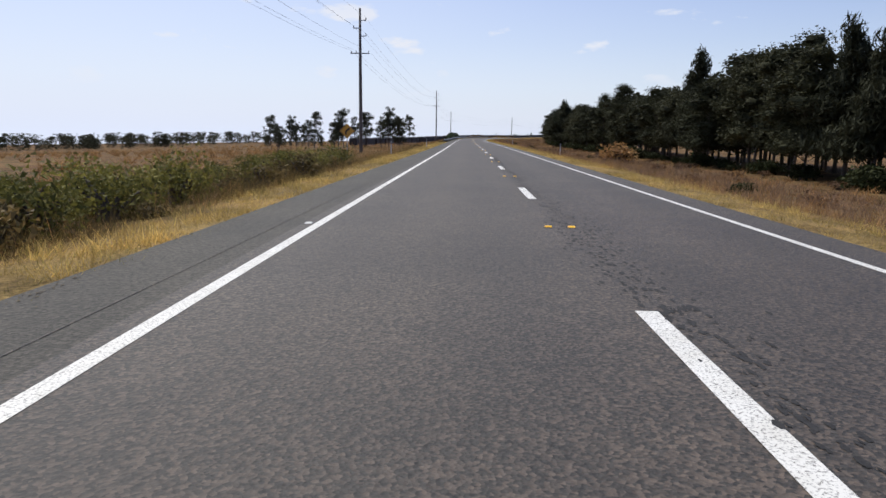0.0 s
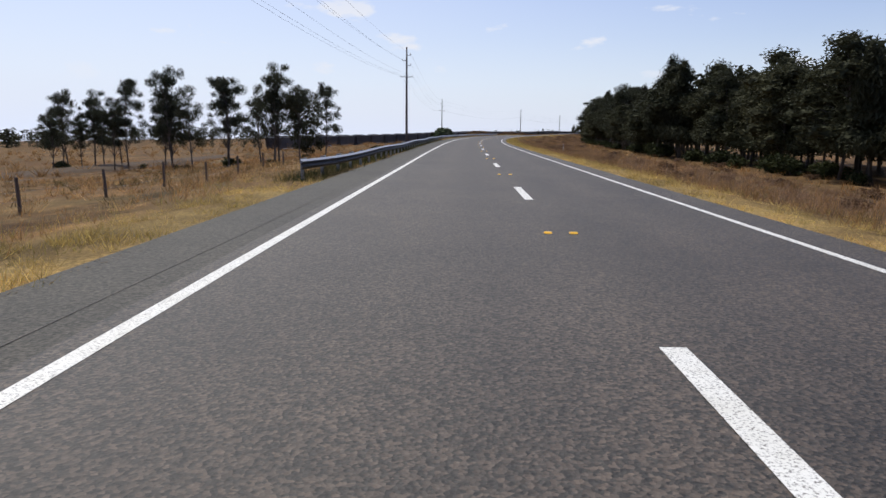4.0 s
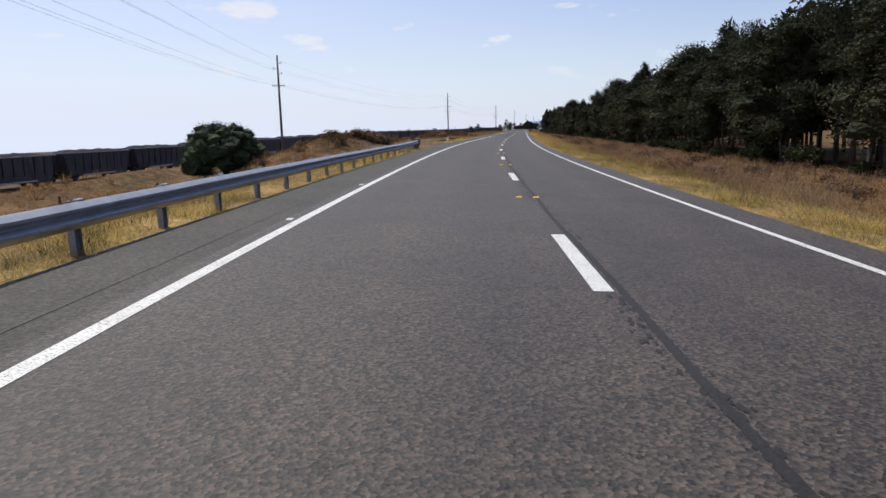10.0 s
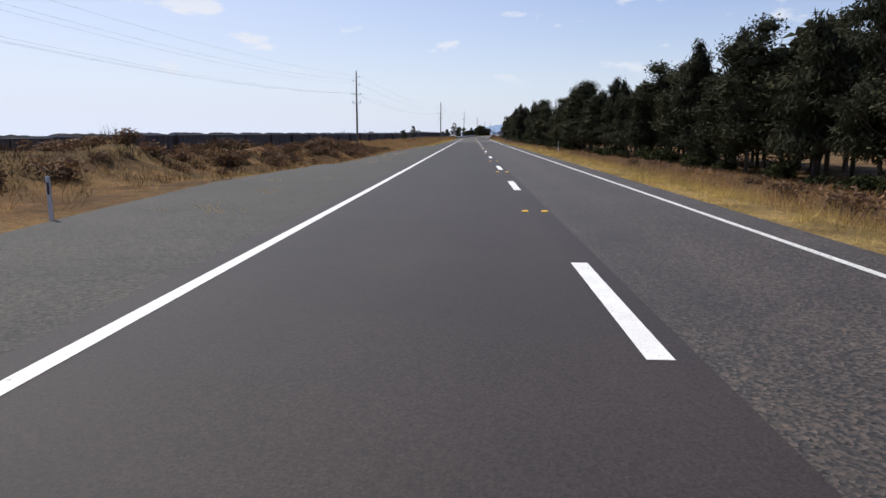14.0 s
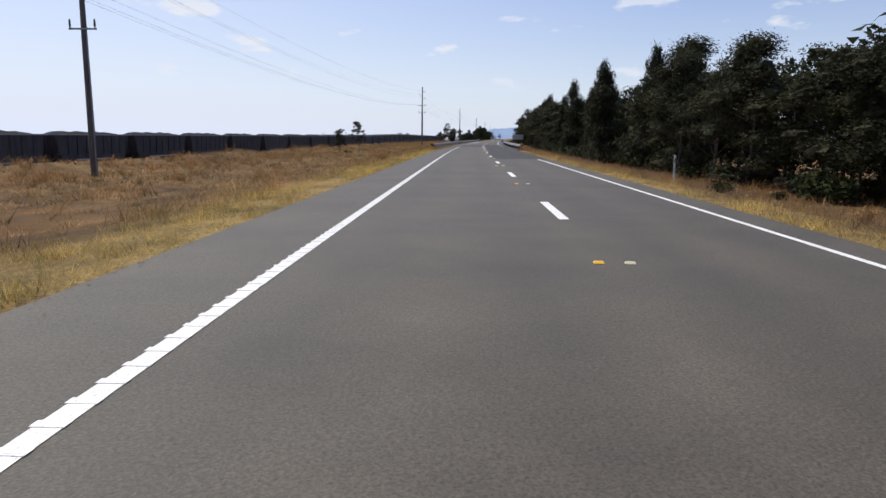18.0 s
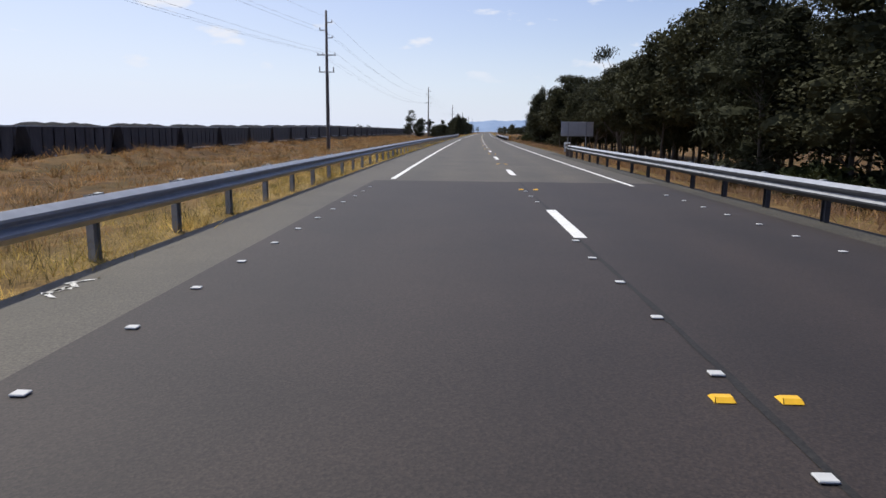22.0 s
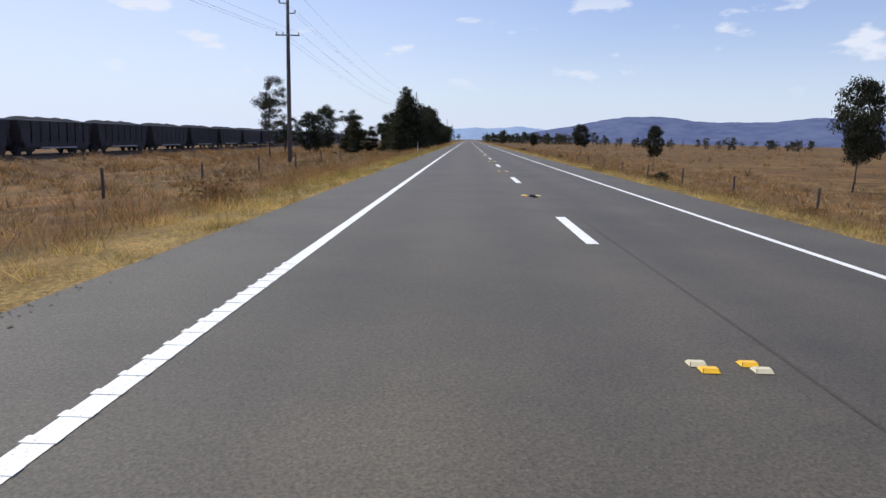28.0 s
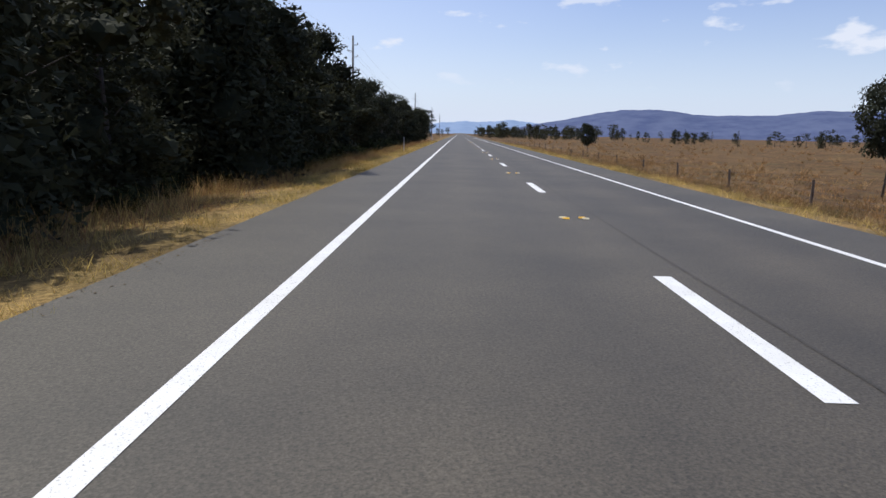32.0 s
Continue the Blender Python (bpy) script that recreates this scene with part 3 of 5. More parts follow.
first = pale = None
for s, mat, mark in dashes:
    if s < 1000:
        spots = [(mark, -0.18, False), (mark, 0.15, 500 < mark < 530)]
        if mark > 660 or 530 < mark < 560:
            spots = [(mark + 0.21, -0.262, True), (mark + 0.10, -0.225, False), (mark + 0.23, 0.05, False), (mark + 0.12, 0.087, True)]
        for sm, lat, faded in spots:
            m = Matrix.Translation(on_road(sm, lat, 0.004)) @ Matrix.Rotation(float(heading(s)), 4, 'Z')
            if faded:
                if pale is None:
                    pale = reflector(M_CREAM, "faded cream raised pavement marker on the centre line")
                    pale.matrix_basis = m
                else:
                    copy_thing(pale, m)
            elif first is None:
                first = reflector()
                first.matrix_basis = m
            else:
                copy_thing(first, m)


white = None
for sm in (25.8, 193.0, 195.2, 242.8, 298.1, 304.1):
    m = Matrix.Translation(on_road(sm, LEFT - 0.16, 0.002)) @ Matrix.Rotation(float(heading(sm)), 4, 'Z')
    if white is None:
        white = tagged(reflector(M_WHITE, "white raised pavement marker beside the edge line"), group="edge line markers")
        white.matrix_basis = m
    else:
        copy_thing(white, m)


# ---------------------------------------------------------------- guard rails
def rail_sweep(stations, lat_of, side, bottom=0.345, wave=0.0):
    """The W-shaped beam along the road; side -1 faces right (left-hand rail)."""
    prof = [(0.000, 0.00), (0.025, 0.02), (0.080, 0.075), (0.080, 0.105), (0.020, 0.155), (0.020, 0.175), (0.080, 0.225), (0.080, 0.255), (0.025, 0.300), (0.0, 0.318)]
    prof = [(d, z * 0.87) for d, z in prof]
    prof = prof + [(d - 0.006, z) for d, z in reversed(prof)]
    sh = Shape()
    v, f = [], []
    for s in stations:
        for d, z in prof:
            lat = lat_of(s) - side * d
            x, y = plan(s, lat)
            v.append((float(x), float(y), float(road_z(s, lat)) + bottom + z + wave * math.sin(s * 0.33) * max(0.0, min(1.0, (222 - s) / 10))))
    n = len(prof)
    for i in range(len(stations) - 1):
        for j in range(n):
            j2 = (j + 1) % n
            f.append((i * n + j, i * n + j2, (i + 1) * n + j2, (i + 1) * n + j))
    f += [tuple(reversed(range(n))), tuple((len(stations) - 1) * n + j for j in range(n))]
    return sh.add(v, f)


# old: beams with shade painted on all but their up-facing edges, dark posts
def guard_rail(s0, s1, lat_of, side, label, drop=0.0, spacing=2.0, old=False):
    top = thing("guard_rail", label, "guard rail", "guard rails")
    n = int(round((s1 - s0) / 4.0))
    for i in range(n):
        a, b = s0 + (s1 - s0) * i / n, s0 + (s1 - s0) * (i + 1) / n + 0.12
        me = rail_sweep(np.linspace(a, b, 4), lat_of, side, 0.345 - drop, 0.035 if drop else 0.0).mesh("rail_beam", M_STEEL, False)
        shade_painted = old or (drop and b < 216)
        if shade_painted:
            # beam faces turned from the sun are painted dark, sunlit edges left bright
            me.materials.append(M_SHADE_STEEL)
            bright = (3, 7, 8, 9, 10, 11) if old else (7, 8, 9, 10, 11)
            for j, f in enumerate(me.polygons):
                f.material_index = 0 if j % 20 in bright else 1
        ob = part("rail_beam", me, top, "steel beam with painted-in shade and bright edges" if shade_painted else "")
        ob.location.z = 0.002 * (i % 2)
    post = Shape().box(-0.038, -0.065, -1.0, 0.038, -0.059, 0.62).box(-0.038, 0.059, -1.0, 0.038, 0.065, 0.62).box(-0.004, -0.059, -1.0, 0.004, 0.059, 0.62).mesh("rail_post", M_DARKSTEEL if old else M_POST)
    block = Shape().box(-0.035, -0.05, 0.38, 0.035, 0.05, 0.65, 0.006).mesh("rail_block", M_POST)
    s = s0 + 0.6
    while s < s1:
        lat = lat_of(s) + side * 0.125
        m = Matrix.Translation(on_road(s, lat, -drop)) @ Matrix.Rotation(float(heading(s)), 4, 'Z')
        p = part("rail_post", post, top, place=m)
        part("spacer_block", block, p, place=Matrix.Translation((-side * 0.085, 0, -0.01)))
        s += spacing
    return top


def rail_lat(base, s0, s1, flare):
    return lambda s: base + flare * max(0.0, 1 - (s - s0) / 14) ** 2 + flare * max(0.0, 1 - (s1 - s) / 14) ** 2


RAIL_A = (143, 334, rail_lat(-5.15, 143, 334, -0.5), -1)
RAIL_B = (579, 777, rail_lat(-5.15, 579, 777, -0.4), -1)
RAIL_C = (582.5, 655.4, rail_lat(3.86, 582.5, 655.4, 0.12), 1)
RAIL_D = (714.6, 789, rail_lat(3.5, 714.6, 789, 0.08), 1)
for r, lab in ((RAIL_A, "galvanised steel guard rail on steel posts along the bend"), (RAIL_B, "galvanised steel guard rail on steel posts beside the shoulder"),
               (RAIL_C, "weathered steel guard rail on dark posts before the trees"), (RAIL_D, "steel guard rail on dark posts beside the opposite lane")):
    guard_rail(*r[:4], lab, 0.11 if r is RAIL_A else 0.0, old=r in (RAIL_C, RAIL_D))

# ---------------------------------------------------------------- power line
POLES = [(-50, -14.4, -1.0), (98.8, -14.4, -1.0), (248.7, -14.9, -0.9), (405, -40.5, -2.2), (553.9, -27.5, -1.6), (702, -19.2, -1.6), (850.5, -18.8, -1.2), (1006, -18.7, -1.2), (1155, -18.7, -1.2), (1305, -18.7, -1.2), (1455, -18.7, -1.2)]


def power_pole(kind):
    top = thing("power_pole", "tall weathered timber power pole with steel cross-arms", "power pole", "power poles along the highway")
    part("pole", Shape().tube([(0, 0, -3.2), (0, 0, 3), (0, 0, 9), (0.02, 0, 17.0)], [0.24, 0.22, 0.19, 0.13], 12).mesh("pole", M_POLE, True), top)
    arms = [(15.6, -0.1, 0.75), (14.7, -0.75, 0.1), (13.8, -0.1, 0.75)]
    for z, x0, x1 in arms:
        part("cross_arm", Shape().box(x0, -0.19, z - 0.05, x1, -0.11, z + 0.05, 0.008).mesh("arm", M_POST), top)
        x = x0 if abs(x0) > x1 else x1
        part("insulator", Shape().tube([(x, -0.15, z + 0.03), (x, -0.15, z + 0.1), (x, -0.15, z + 0.16), (x, -0.15, z + 0.22), (x, -0.15, z + 0.3)], [0.03, 0.07, 0.04, 0.07, 0.03], 8).mesh("insulator", M_PORCELAIN), top)
    part("cross_arm", Shape().box(-1.15, -0.2, 11.75, 1.15, -0.1, 11.87, 0.01).mesh("arm", M_POST), top)
    for x in (-1.05, -0.45, 1.05):
        part("insulator", Shape().tube([(x, -0.15, 11.87), (x, -0.15, 11.95), (x, -0.15, 12.02), (x, -0.15, 12.1)], [0.025, 0.06, 0.035, 0.02], 8).mesh("insulator", M_PORCELAIN), top)
    if kind:
        part("cross_arm", Shape().box(-0.95, -0.2, 9.75, 0.95, -0.1, 9.87, 0.01).mesh("arm", M_POST), top)
        for x in (-0.85, 0.0, 0.85):
            part("fuse_switch", Shape().tube([(x, -0.16, 9.87), (x, -0.16, 10.0), (x, -0.16, 10.35), (x, -0.16, 10.45)], [0.03, 0.075, 0.06, 0.03], 8).mesh("fuse", M_PORCELAIN), top)
        part("conduit", Shape().tube([(0.22, -0.1, -0.6), (0.22, -0.1, 5.5), (0.2, -0.1, 9.7)], 0.04, 6).mesh("conduit", M_POST), top)
    return top


pole_a, pole_b = power_pole(False), power_pole(True)
pole_tops = []
for i, (s, lat, z) in enumerate(POLES):
    src = pole_b if i in (4, 5) else pole_a
    x, y = plan(s, lat)
    m = Matrix.LocRotScale((float(x), float(y), z), Euler((0, 0, float(heading(s)))), None)
    if i == 0:
        pole_a.matrix_basis = m
    elif i == 5:
        pole_b.matrix_basis = m
    else:
        copy_thing(src, m)
    pole_tops.append(m)
for i in range(len(pole_tops) - 1):
    for off in ((0.75, -0.15, 15.9), (-0.75, -0.15, 15.0), (0.75, -0.15, 14.1), (-1.05, -0.15, 12.1), (-0.45, -0.15, 12.1), (1.05, -0.15, 12.1)):
        a, b = pole_tops[i] @ Vector(off), pole_tops[i + 1] @ Vector(off)
        pts = [a.lerp(b, k / 16) - Vector((0, 0, 2.2 * 4 * (k / 16) * (1 - k / 16))) for k in range(17)]
        tagged(new("power_line", Shape().tube(pts, 0.008, 4).mesh("power_line", M_WIRE)), "thin sagging overhead power line between timber poles", "power line", "overhead lines")


# ---------------------------------------------------------------- trees
def leaves(rng, blobs, count, size, long=1.0, shell=0.55):
    """Leaf tufts scattered through the given blobs (centre, radii)."""
    vol = np.array([b[1][0] * b[1][1] * b[1][2] for b in blobs]) ** 0.7
    pick = rng.choice(len(blobs), count, p=vol / vol.sum())
    cen = np.array([b[0] for b in blobs])[pick]
    rad = np.array([b[1] for b in blobs])[pick]
    d = rng.normal(size=(count, 3))
    d /= np.linalg.norm(d, axis=1)[:, None]
    r = (shell + (1 - shell) * rng.random(count) ** 0.6) * (1 + 0.16 * np.abs(rng.normal(size=count)))
    p = cen + d * rad * r[:, None]
    n = d * 0.45 + [0, 0, 0.15] + rng.normal(size=(count, 3)) * 0.6
    n /= np.linalg.norm(n, axis=1)[:, None]
    a = np.cross(n, rng.normal(size=(count, 3)))
    if long > 1.5:
        a = np.array([0, 0, -1.0]) - n * -n[:, 2:] + rng.normal(size=(count, 3)) * 0.3
    a /= np.linalg.norm(a, axis=1)[:, None]
    b = np.cross(n, a)
    b /= np.linalg.norm(b, axis=1)[:, None]
    sz = size * rng.uniform(0.6, 1.35, count)[:, None]
    a, b = a * sz * long, b * sz
    v = np.stack([p - a * 0.5 - b * 0.2, p + b * 0.5 + a * 0.1, p + a * 0.5 - b * 0.2], 1).reshape(-1, 3)
    f = np.arange(count * 3).reshape(-1, 3)
    return v, f


_bm = bmesh.new()
bmesh.ops.create_icosphere(_bm, subdivisions=2, radius=1.0)
_bm.verts.index_update()
ICO_V = np.array([tuple(v.co) for v in _bm.verts])
ICO_F = np.array([[v.index for v in f.verts] for f in _bm.faces])
_bm.free()


def inner_twigs(rng, blobs, k):
    """Uneven inner masses of close-set twigs, on which the leaf tufts sit."""
    v, f = [], []
    for i, (c, r) in enumerate(blobs):
        jag = (1 + rng.normal(0, 0.2, len(ICO_V)))[:, None]
        v.append(ICO_V * np.array(r) * k * jag + np.array(c))
        f.append(ICO_F + i * len(ICO_V))
    return np.concatenate(v), np.concatenate(f)


def tree(kind, seed, height, leaf_count, mat, fine=1.0, low=0.24, full=True):
    """A trunk with limbs and a crown of many leaf tufts."""
    rng = np.random.default_rng(seed)
    blobs, sh = [], Shape()
    lean = rng.uniform(-0.05, 0.05, 2)
    bend = rng.uniform(-0.25, 0.25, 2)

    def trunk_at(u):
        return Vector((lean[0] * height * u + bend[0] * math.sin(u * 3), lean[1] * height * u + bend[1] * math.sin(u * 4), height * u))

    r0 = (0.0062 * height + 0.018) if kind in ("dense", "oval") else (0.0095 * height + 0.025)
    size, long, shell = 0.42, 1.3, 0.45
    if kind == "gum":
        sh.tube([trunk_at(u) for u in (-0.03, 0.1, 0.25, 0.45, 0.65, 0.85)], [r0 * k for k in (1.3, 1.0, 0.85, 0.65, 0.42, 0.15)], 8)
        for i in range(int(rng.integers(34, 42))):
            u = rng.uniform(0.36, 0.97)
            an, out = rng.uniform(0, 6.28), rng.uniform(0.05, 0.34) * height * (1.15 - u * 0.65)
            c = trunk_at(u) + Vector((math.cos(an) * out, math.sin(an) * out, rng.uniform(0, 0.05) * height))
            st = trunk_at(max(0.2, u - 0.22))
            sh.tube([st, st.lerp(c, 0.55) + Vector((0, 0, -0.02 * height)), c], [r0 * 0.35, r0 * 0.2, r0 * 0.06], 5, False)
            k = rng.uniform(0.035, 0.080) * height
            blobs.append((tuple(c), (k * 1.2, k * 1.2, k * 0.8)))
        size, long, shell = 0.014 * height + 0.02, 2.4, 0.05
    elif kind == "dense":
        sh.tube([trunk_at(u) for u in (-0.03, 0.12, 0.3, 0.55, 0.8)], [r0 * k for k in (1.2, 0.9, 0.7, 0.5, 0.15)], 7)
        for i in range(40):
            u = rng.uniform(low, 0.95)
            prof = math.sin(min(1, (u - low + 0.1) / (1.04 - low)) * math.pi) ** 0.6
            an, out = rng.uniform(0, 6.28), rng.uniform(0.05, 0.215) * height * prof
            c = trunk_at(u) + Vector((math.cos(an) * out, math.sin(an) * out, 0))
            st = trunk_at(max(0.15, u - 0.15))
            sh.tube([st, c], [r0 * 0.3, r0 * 0.06], 4, False)
            k = rng.uniform(0.05, 0.11) * height
            blobs.append((tuple(c), (k, k, k * 0.9)))
        size, long, shell = 0.030 * height, 1.3, 0.42 if full else 0.3
    elif kind == "oval":
        sh.tube([trunk_at(u) for u in (-0.03, 0.12, 0.3, 0.55, 0.85)], [r0 * k for k in (1.2, 0.9, 0.7, 0.45, 0.12)], 7)
        wide = rng.uniform(0.8, 1.15, 12)
        for i in range(64):
            an, q = i * 2.4, (i + 0.5) / 64
            zz = low + 0.06 + (0.90 - low) * q
            out = height * 0.25 * math.sqrt(max(0.02, 1 - (2 * q - 0.9) ** 2 / 1.25)) * rng.uniform(0.35, 1.0) * wide[int(an * 2) % 12]
            c = trunk_at(zz) + Vector((math.cos(an) * out, math.sin(an) * out, rng.uniform(-0.03, 0.03) * height))
            if i % 3 == 0:
                sh.tube([trunk_at(max(0.15, zz - 0.14)), c], [r0 * 0.25, r0 * 0.05], 4, False)
            k = rng.uniform(0.045, 0.085) * height
            blobs.append((tuple(c), (k, k, k * 0.85)))
        size, long, shell = 0.019 * height, 1.7, 0.1
    elif kind == "needle":
        sh.tube([trunk_at(u) for u in (-0.03, 0.12, 0.35, 0.6, 0.97)], [r0 * k for k in (1.1, 0.8, 0.6, 0.4, 0.06)], 7)
        for i in range(18):
            u = low + (0.98 - low) * i / 17
            wide = 0.145 * height * (1.05 - u) ** 0.65 * rng.uniform(0.7, 1.2)
            an = rng.uniform(0, 6.28)
            out = wide * rng.uniform(0.2, 0.75)
            c = trunk_at(u) + Vector((math.cos(an) * out, math.sin(an) * out, 0))
            sh.tube([trunk_at(max(0.1, u - 0.08)), c], [r0 * 0.22, r0 * 0.05], 4, False)
            blobs.append((tuple(c), (wide * 0.85 + 0.15, wide * 0.85 + 0.15, height * 0.075)))
        size, long, shell = 0.007 * height, 5.5, 0.05
    elif kind == "cone":
        sh.tube([trunk_at(u) for u in (-0.03, 0.1, 0.5, 0.95)], [r0 * k for k in (1.2, 1.0, 0.6, 0.1)], 7)
        for i in range(26):
            u = 0.08 + 0.88 * (i / 25)
            wide = 0.24 * height * (1.02 - u) ** 0.75
            an = i * 2.4
            c = trunk_at(u) + Vector((math.cos(an) * wide * 0.55, math.sin(an) * wide * 0.55, 0))
            k = wide * 0.6 + 0.12 * 1.0
            blobs.append((tuple(c), (k, k, k * 1.1)))
        size, long, shell = 0.032 * height, 1.5, 0.5 if full else 0.35
    elif kind == "dome":
        for i in range(46):
            an, u = i * 2.4, (i + 0.5) / 46
            rr, zz = 0.46 * height * math.sqrt(1 - (u * 0.95) ** 2), 0.12 * height + 0.72 * height * u
            c = (math.cos(an) * rr, math.sin(an) * rr, zz)
            if i % 6 == 0:
                sh.tube([(0, 0, -0.1), (c[0] * 0.4, c[1] * 0.4, c[2] * 0.6), c], [0.09, 0.06, 0.02], 5, False)
            k = rng.uniform(0.14, 0.19) * height
            blobs.append((c, (k, k, k)))
        size, long, shell = 0.035 * height, 1.3, 0.55
    else:  # bush
        for i in range(9):
            an, out = rng.uniform(0, 6.28), rng.uniform(0, 0.5) * height
            k = rng.uniform(0.25, 0.42) * height
            c = (math.cos(an) * out, math.sin(an) * out, rng.uniform(0.25, 0.6) * height)
            sh.tube([(0, 0, -0.05), (c[0] * 0.5, c[1] * 0.5, c[2] * 0.6), c], [0.05, 0.04, 0.015], 5, False)
            blobs.append((c, (k, k, k * 0.8)))
        size, long = 0.08 * height + 0.02, 1.4
    v, f = leaves(rng, blobs, leaf_count, size * fine, long, shell)
    if full and kind in ("dense", "cone", "dome"):
        cv, cf = inner_twigs(rng, blobs, 0.8 if kind == "dome" else 0.5)
        v, f = np.concatenate([v, cv]), np.concatenate([f, cf + len(v)])
    v[:, 2] = np.maximum(v[:, 2], 0.02)
    return sh.mesh("trunk", M_BARK, True), mesh("crown", v, f, mat)


def tree_thing(name, meshes, label, category, group=""):
    top = thing(name, label, category, group)
    part("trunk", meshes[0], top)
    part("crown", meshes[1], top)
    return top


class Planter:
    """Plants copies of a few model trees."""

    def __init__(self):
        self.made = {}

    def put(self, key, name, meshes, label, category, m, group=""):
        k = (key, label)
        if k not in self.made:
            self.made[k] = tree_thing(name, meshes, label, category, group)
            self.made[k].matrix_basis = m
        else:
            src = self.made[k]
            c = copy_thing(src, m)
            c.matrix_basis = m


plant = Planter()
DENSE = [tree("dense", 10 + i, 12.0, 8000, M_LEAF, 0.52) for i in range(5)]
TALL = [tree("oval", 22 + i, 12.0, 15000, M_LEAF, 0.85, 0.30) for i in range(3)]
NEEDLES = [tree("needle", 30 + i, 12.0, 8000, M_NEEDLE, 1.45) for i in range(5)]
GUMS = [tree("gum", 50 + i, 10.0, 8000, M_GUM, 0.66) for i in range(6)]
NEAR_DENSE = [tree("dense", 15 + i, 12.0, 15500, M_LEAF, 0.35, 0.06) for i in range(3)]
NEAR_NEEDLES = [tree("needle", 35 + i, 12.0, 14500, M_NEEDLE, 1.12, 0.10) for i in range(3)]
CONES = [tree("cone", 70 + i, 8.0, 14000, M_LEAF, 0.52) for i in range(2)]
BUSHES = [tree("bush", 80 + i, 1.5, 750, M_BUSH, 1.1) for i in range(4)]
THICK = [tree("dense", 65 + i, 7.0, 11500, M_LEAF, 0.46, 0.04) for i in range(3)]
THICK_FAR = [tree("dense", 65 + i, 7.0, 6500, M_LEAF, 0.72, 0.04) for i in range(3)]
GREEN_WEEDS = [tree("bush", 97 + i, 1.0, 1300, M_GREENWEED, 0.5) for i in range(3)]
WEEDS = [tree("bush", 95 + i, 1.0, 500, M_THICKET, 0.85) for i in range(3)]
LONE = [tree("oval", 62 + i, 10.0, 7500, M_GUM, 1.0, 0.30) for i in range(3)]
MID = [tree("dense", 25 + i, 12.0, 10500, M_LEAF, 0.46, 0.20) for i in range(3)]
BUSHY = [tree("oval", 60 + i, 10.0, 7500, M_GUM, 1.0, 0.10) for i in range(2)]
DOME = [tree("dome", 88, 4.4, 16000, M_DOME, 0.5)]
SCRUB = [tree("bush", 90 + i, 1.0, 420, M_RUSSET) for i in range(3)]


def far_model(kind, seed, count, big, low=0.24):
    crown = tree(kind, seed, 10.0, count, M_LEAF, full=False, low=low)[1]
    trunk = Shape().tube([(0, 0, -0.3), (0.06, 0, 3.5), (0, 0.05, 7)], [0.11, 0.085, 0.03], 5).mesh("far_trunk", M_BARK)
    for me in (crown,):
        v = np.empty(len(me.vertices) * 3, np.float32)
        me.vertices.foreach_get("co", v)
        v = v.reshape(-1, 3, 3)
        mid = v.mean(1, keepdims=True)
        me.vertices.foreach_set("co", (mid + (v - mid) * big).ravel())
    return trunk, crown


LIGHT = [[arrays(me) for me in far_model(k, 100 + i, 300, 2.2, 0.04)] for i, k in enumerate(("dense", "gum", "dense", "gum", "needle"))]
DEEP = [[arrays(me) for me in far_model(k, 120 + i, 750, 1.35)] for i, k in enumerate(("dense", "dense", "gum", "dense", "dense"))]


class Woods:
    """Many far or half-hidden trees, joined into one object."""

    def __init__(self, name, label, models, mats=None, category="woods"):
        self.models, self.mats, self.category = models, mats or [M_BARK, M_LEAF], category
        self.name, self.label, self.v, self.f, self.i, self.n = name, label, [], [], [], 0

    def put(self, k, s, lat, height, wide, turn):
        p = at(s, lat, -0.1)
        c, d = math.cos(turn), math.sin(turn)
        for j, (v, f) in enumerate(self.models[k % len(self.models)]):
            w = v * (height / 10.0) * np.array([wide, wide, 1.0])
            w = np.stack([w[:, 0] * c - w[:, 1] * d + p.x, w[:, 0] * d + w[:, 1] * c + p.y, w[:, 2] + p.z], 1)
            self.v.append(w)
            self.f.append(f + self.n)
            self.i.append(np.full(len(f), j))
            self.n += len(w)

    def done(self):
        me = tri_mesh(self.name, np.concatenate(self.v), np.concatenate(self.f), self.mats, np.concatenate(self.i))
        return tagged(new(self.name, me), self.label, self.category, kind="stuff")


rnd = random.Random(5)
front = lambda s: float(np.interp(s, [60, 200, 300, 345, 400, 470, 540, 580, 660, 715, 740, 765], [27, 28, 27, 23, 23, 22, 17, 13, 12.5, 13, 11, 9.8]))
tall = lambda s: float(np.interp(s, [60, 120, 200, 350, 470, 540, 575, 592, 618, 634, 646, 664, 685, 760], [13.4, 12.4, 12.0, 13.8, 12.2, 10.6, 10.8, 9.8, 8.4, 8.8, 10.9, 10.4, 10.2, 9.8]))
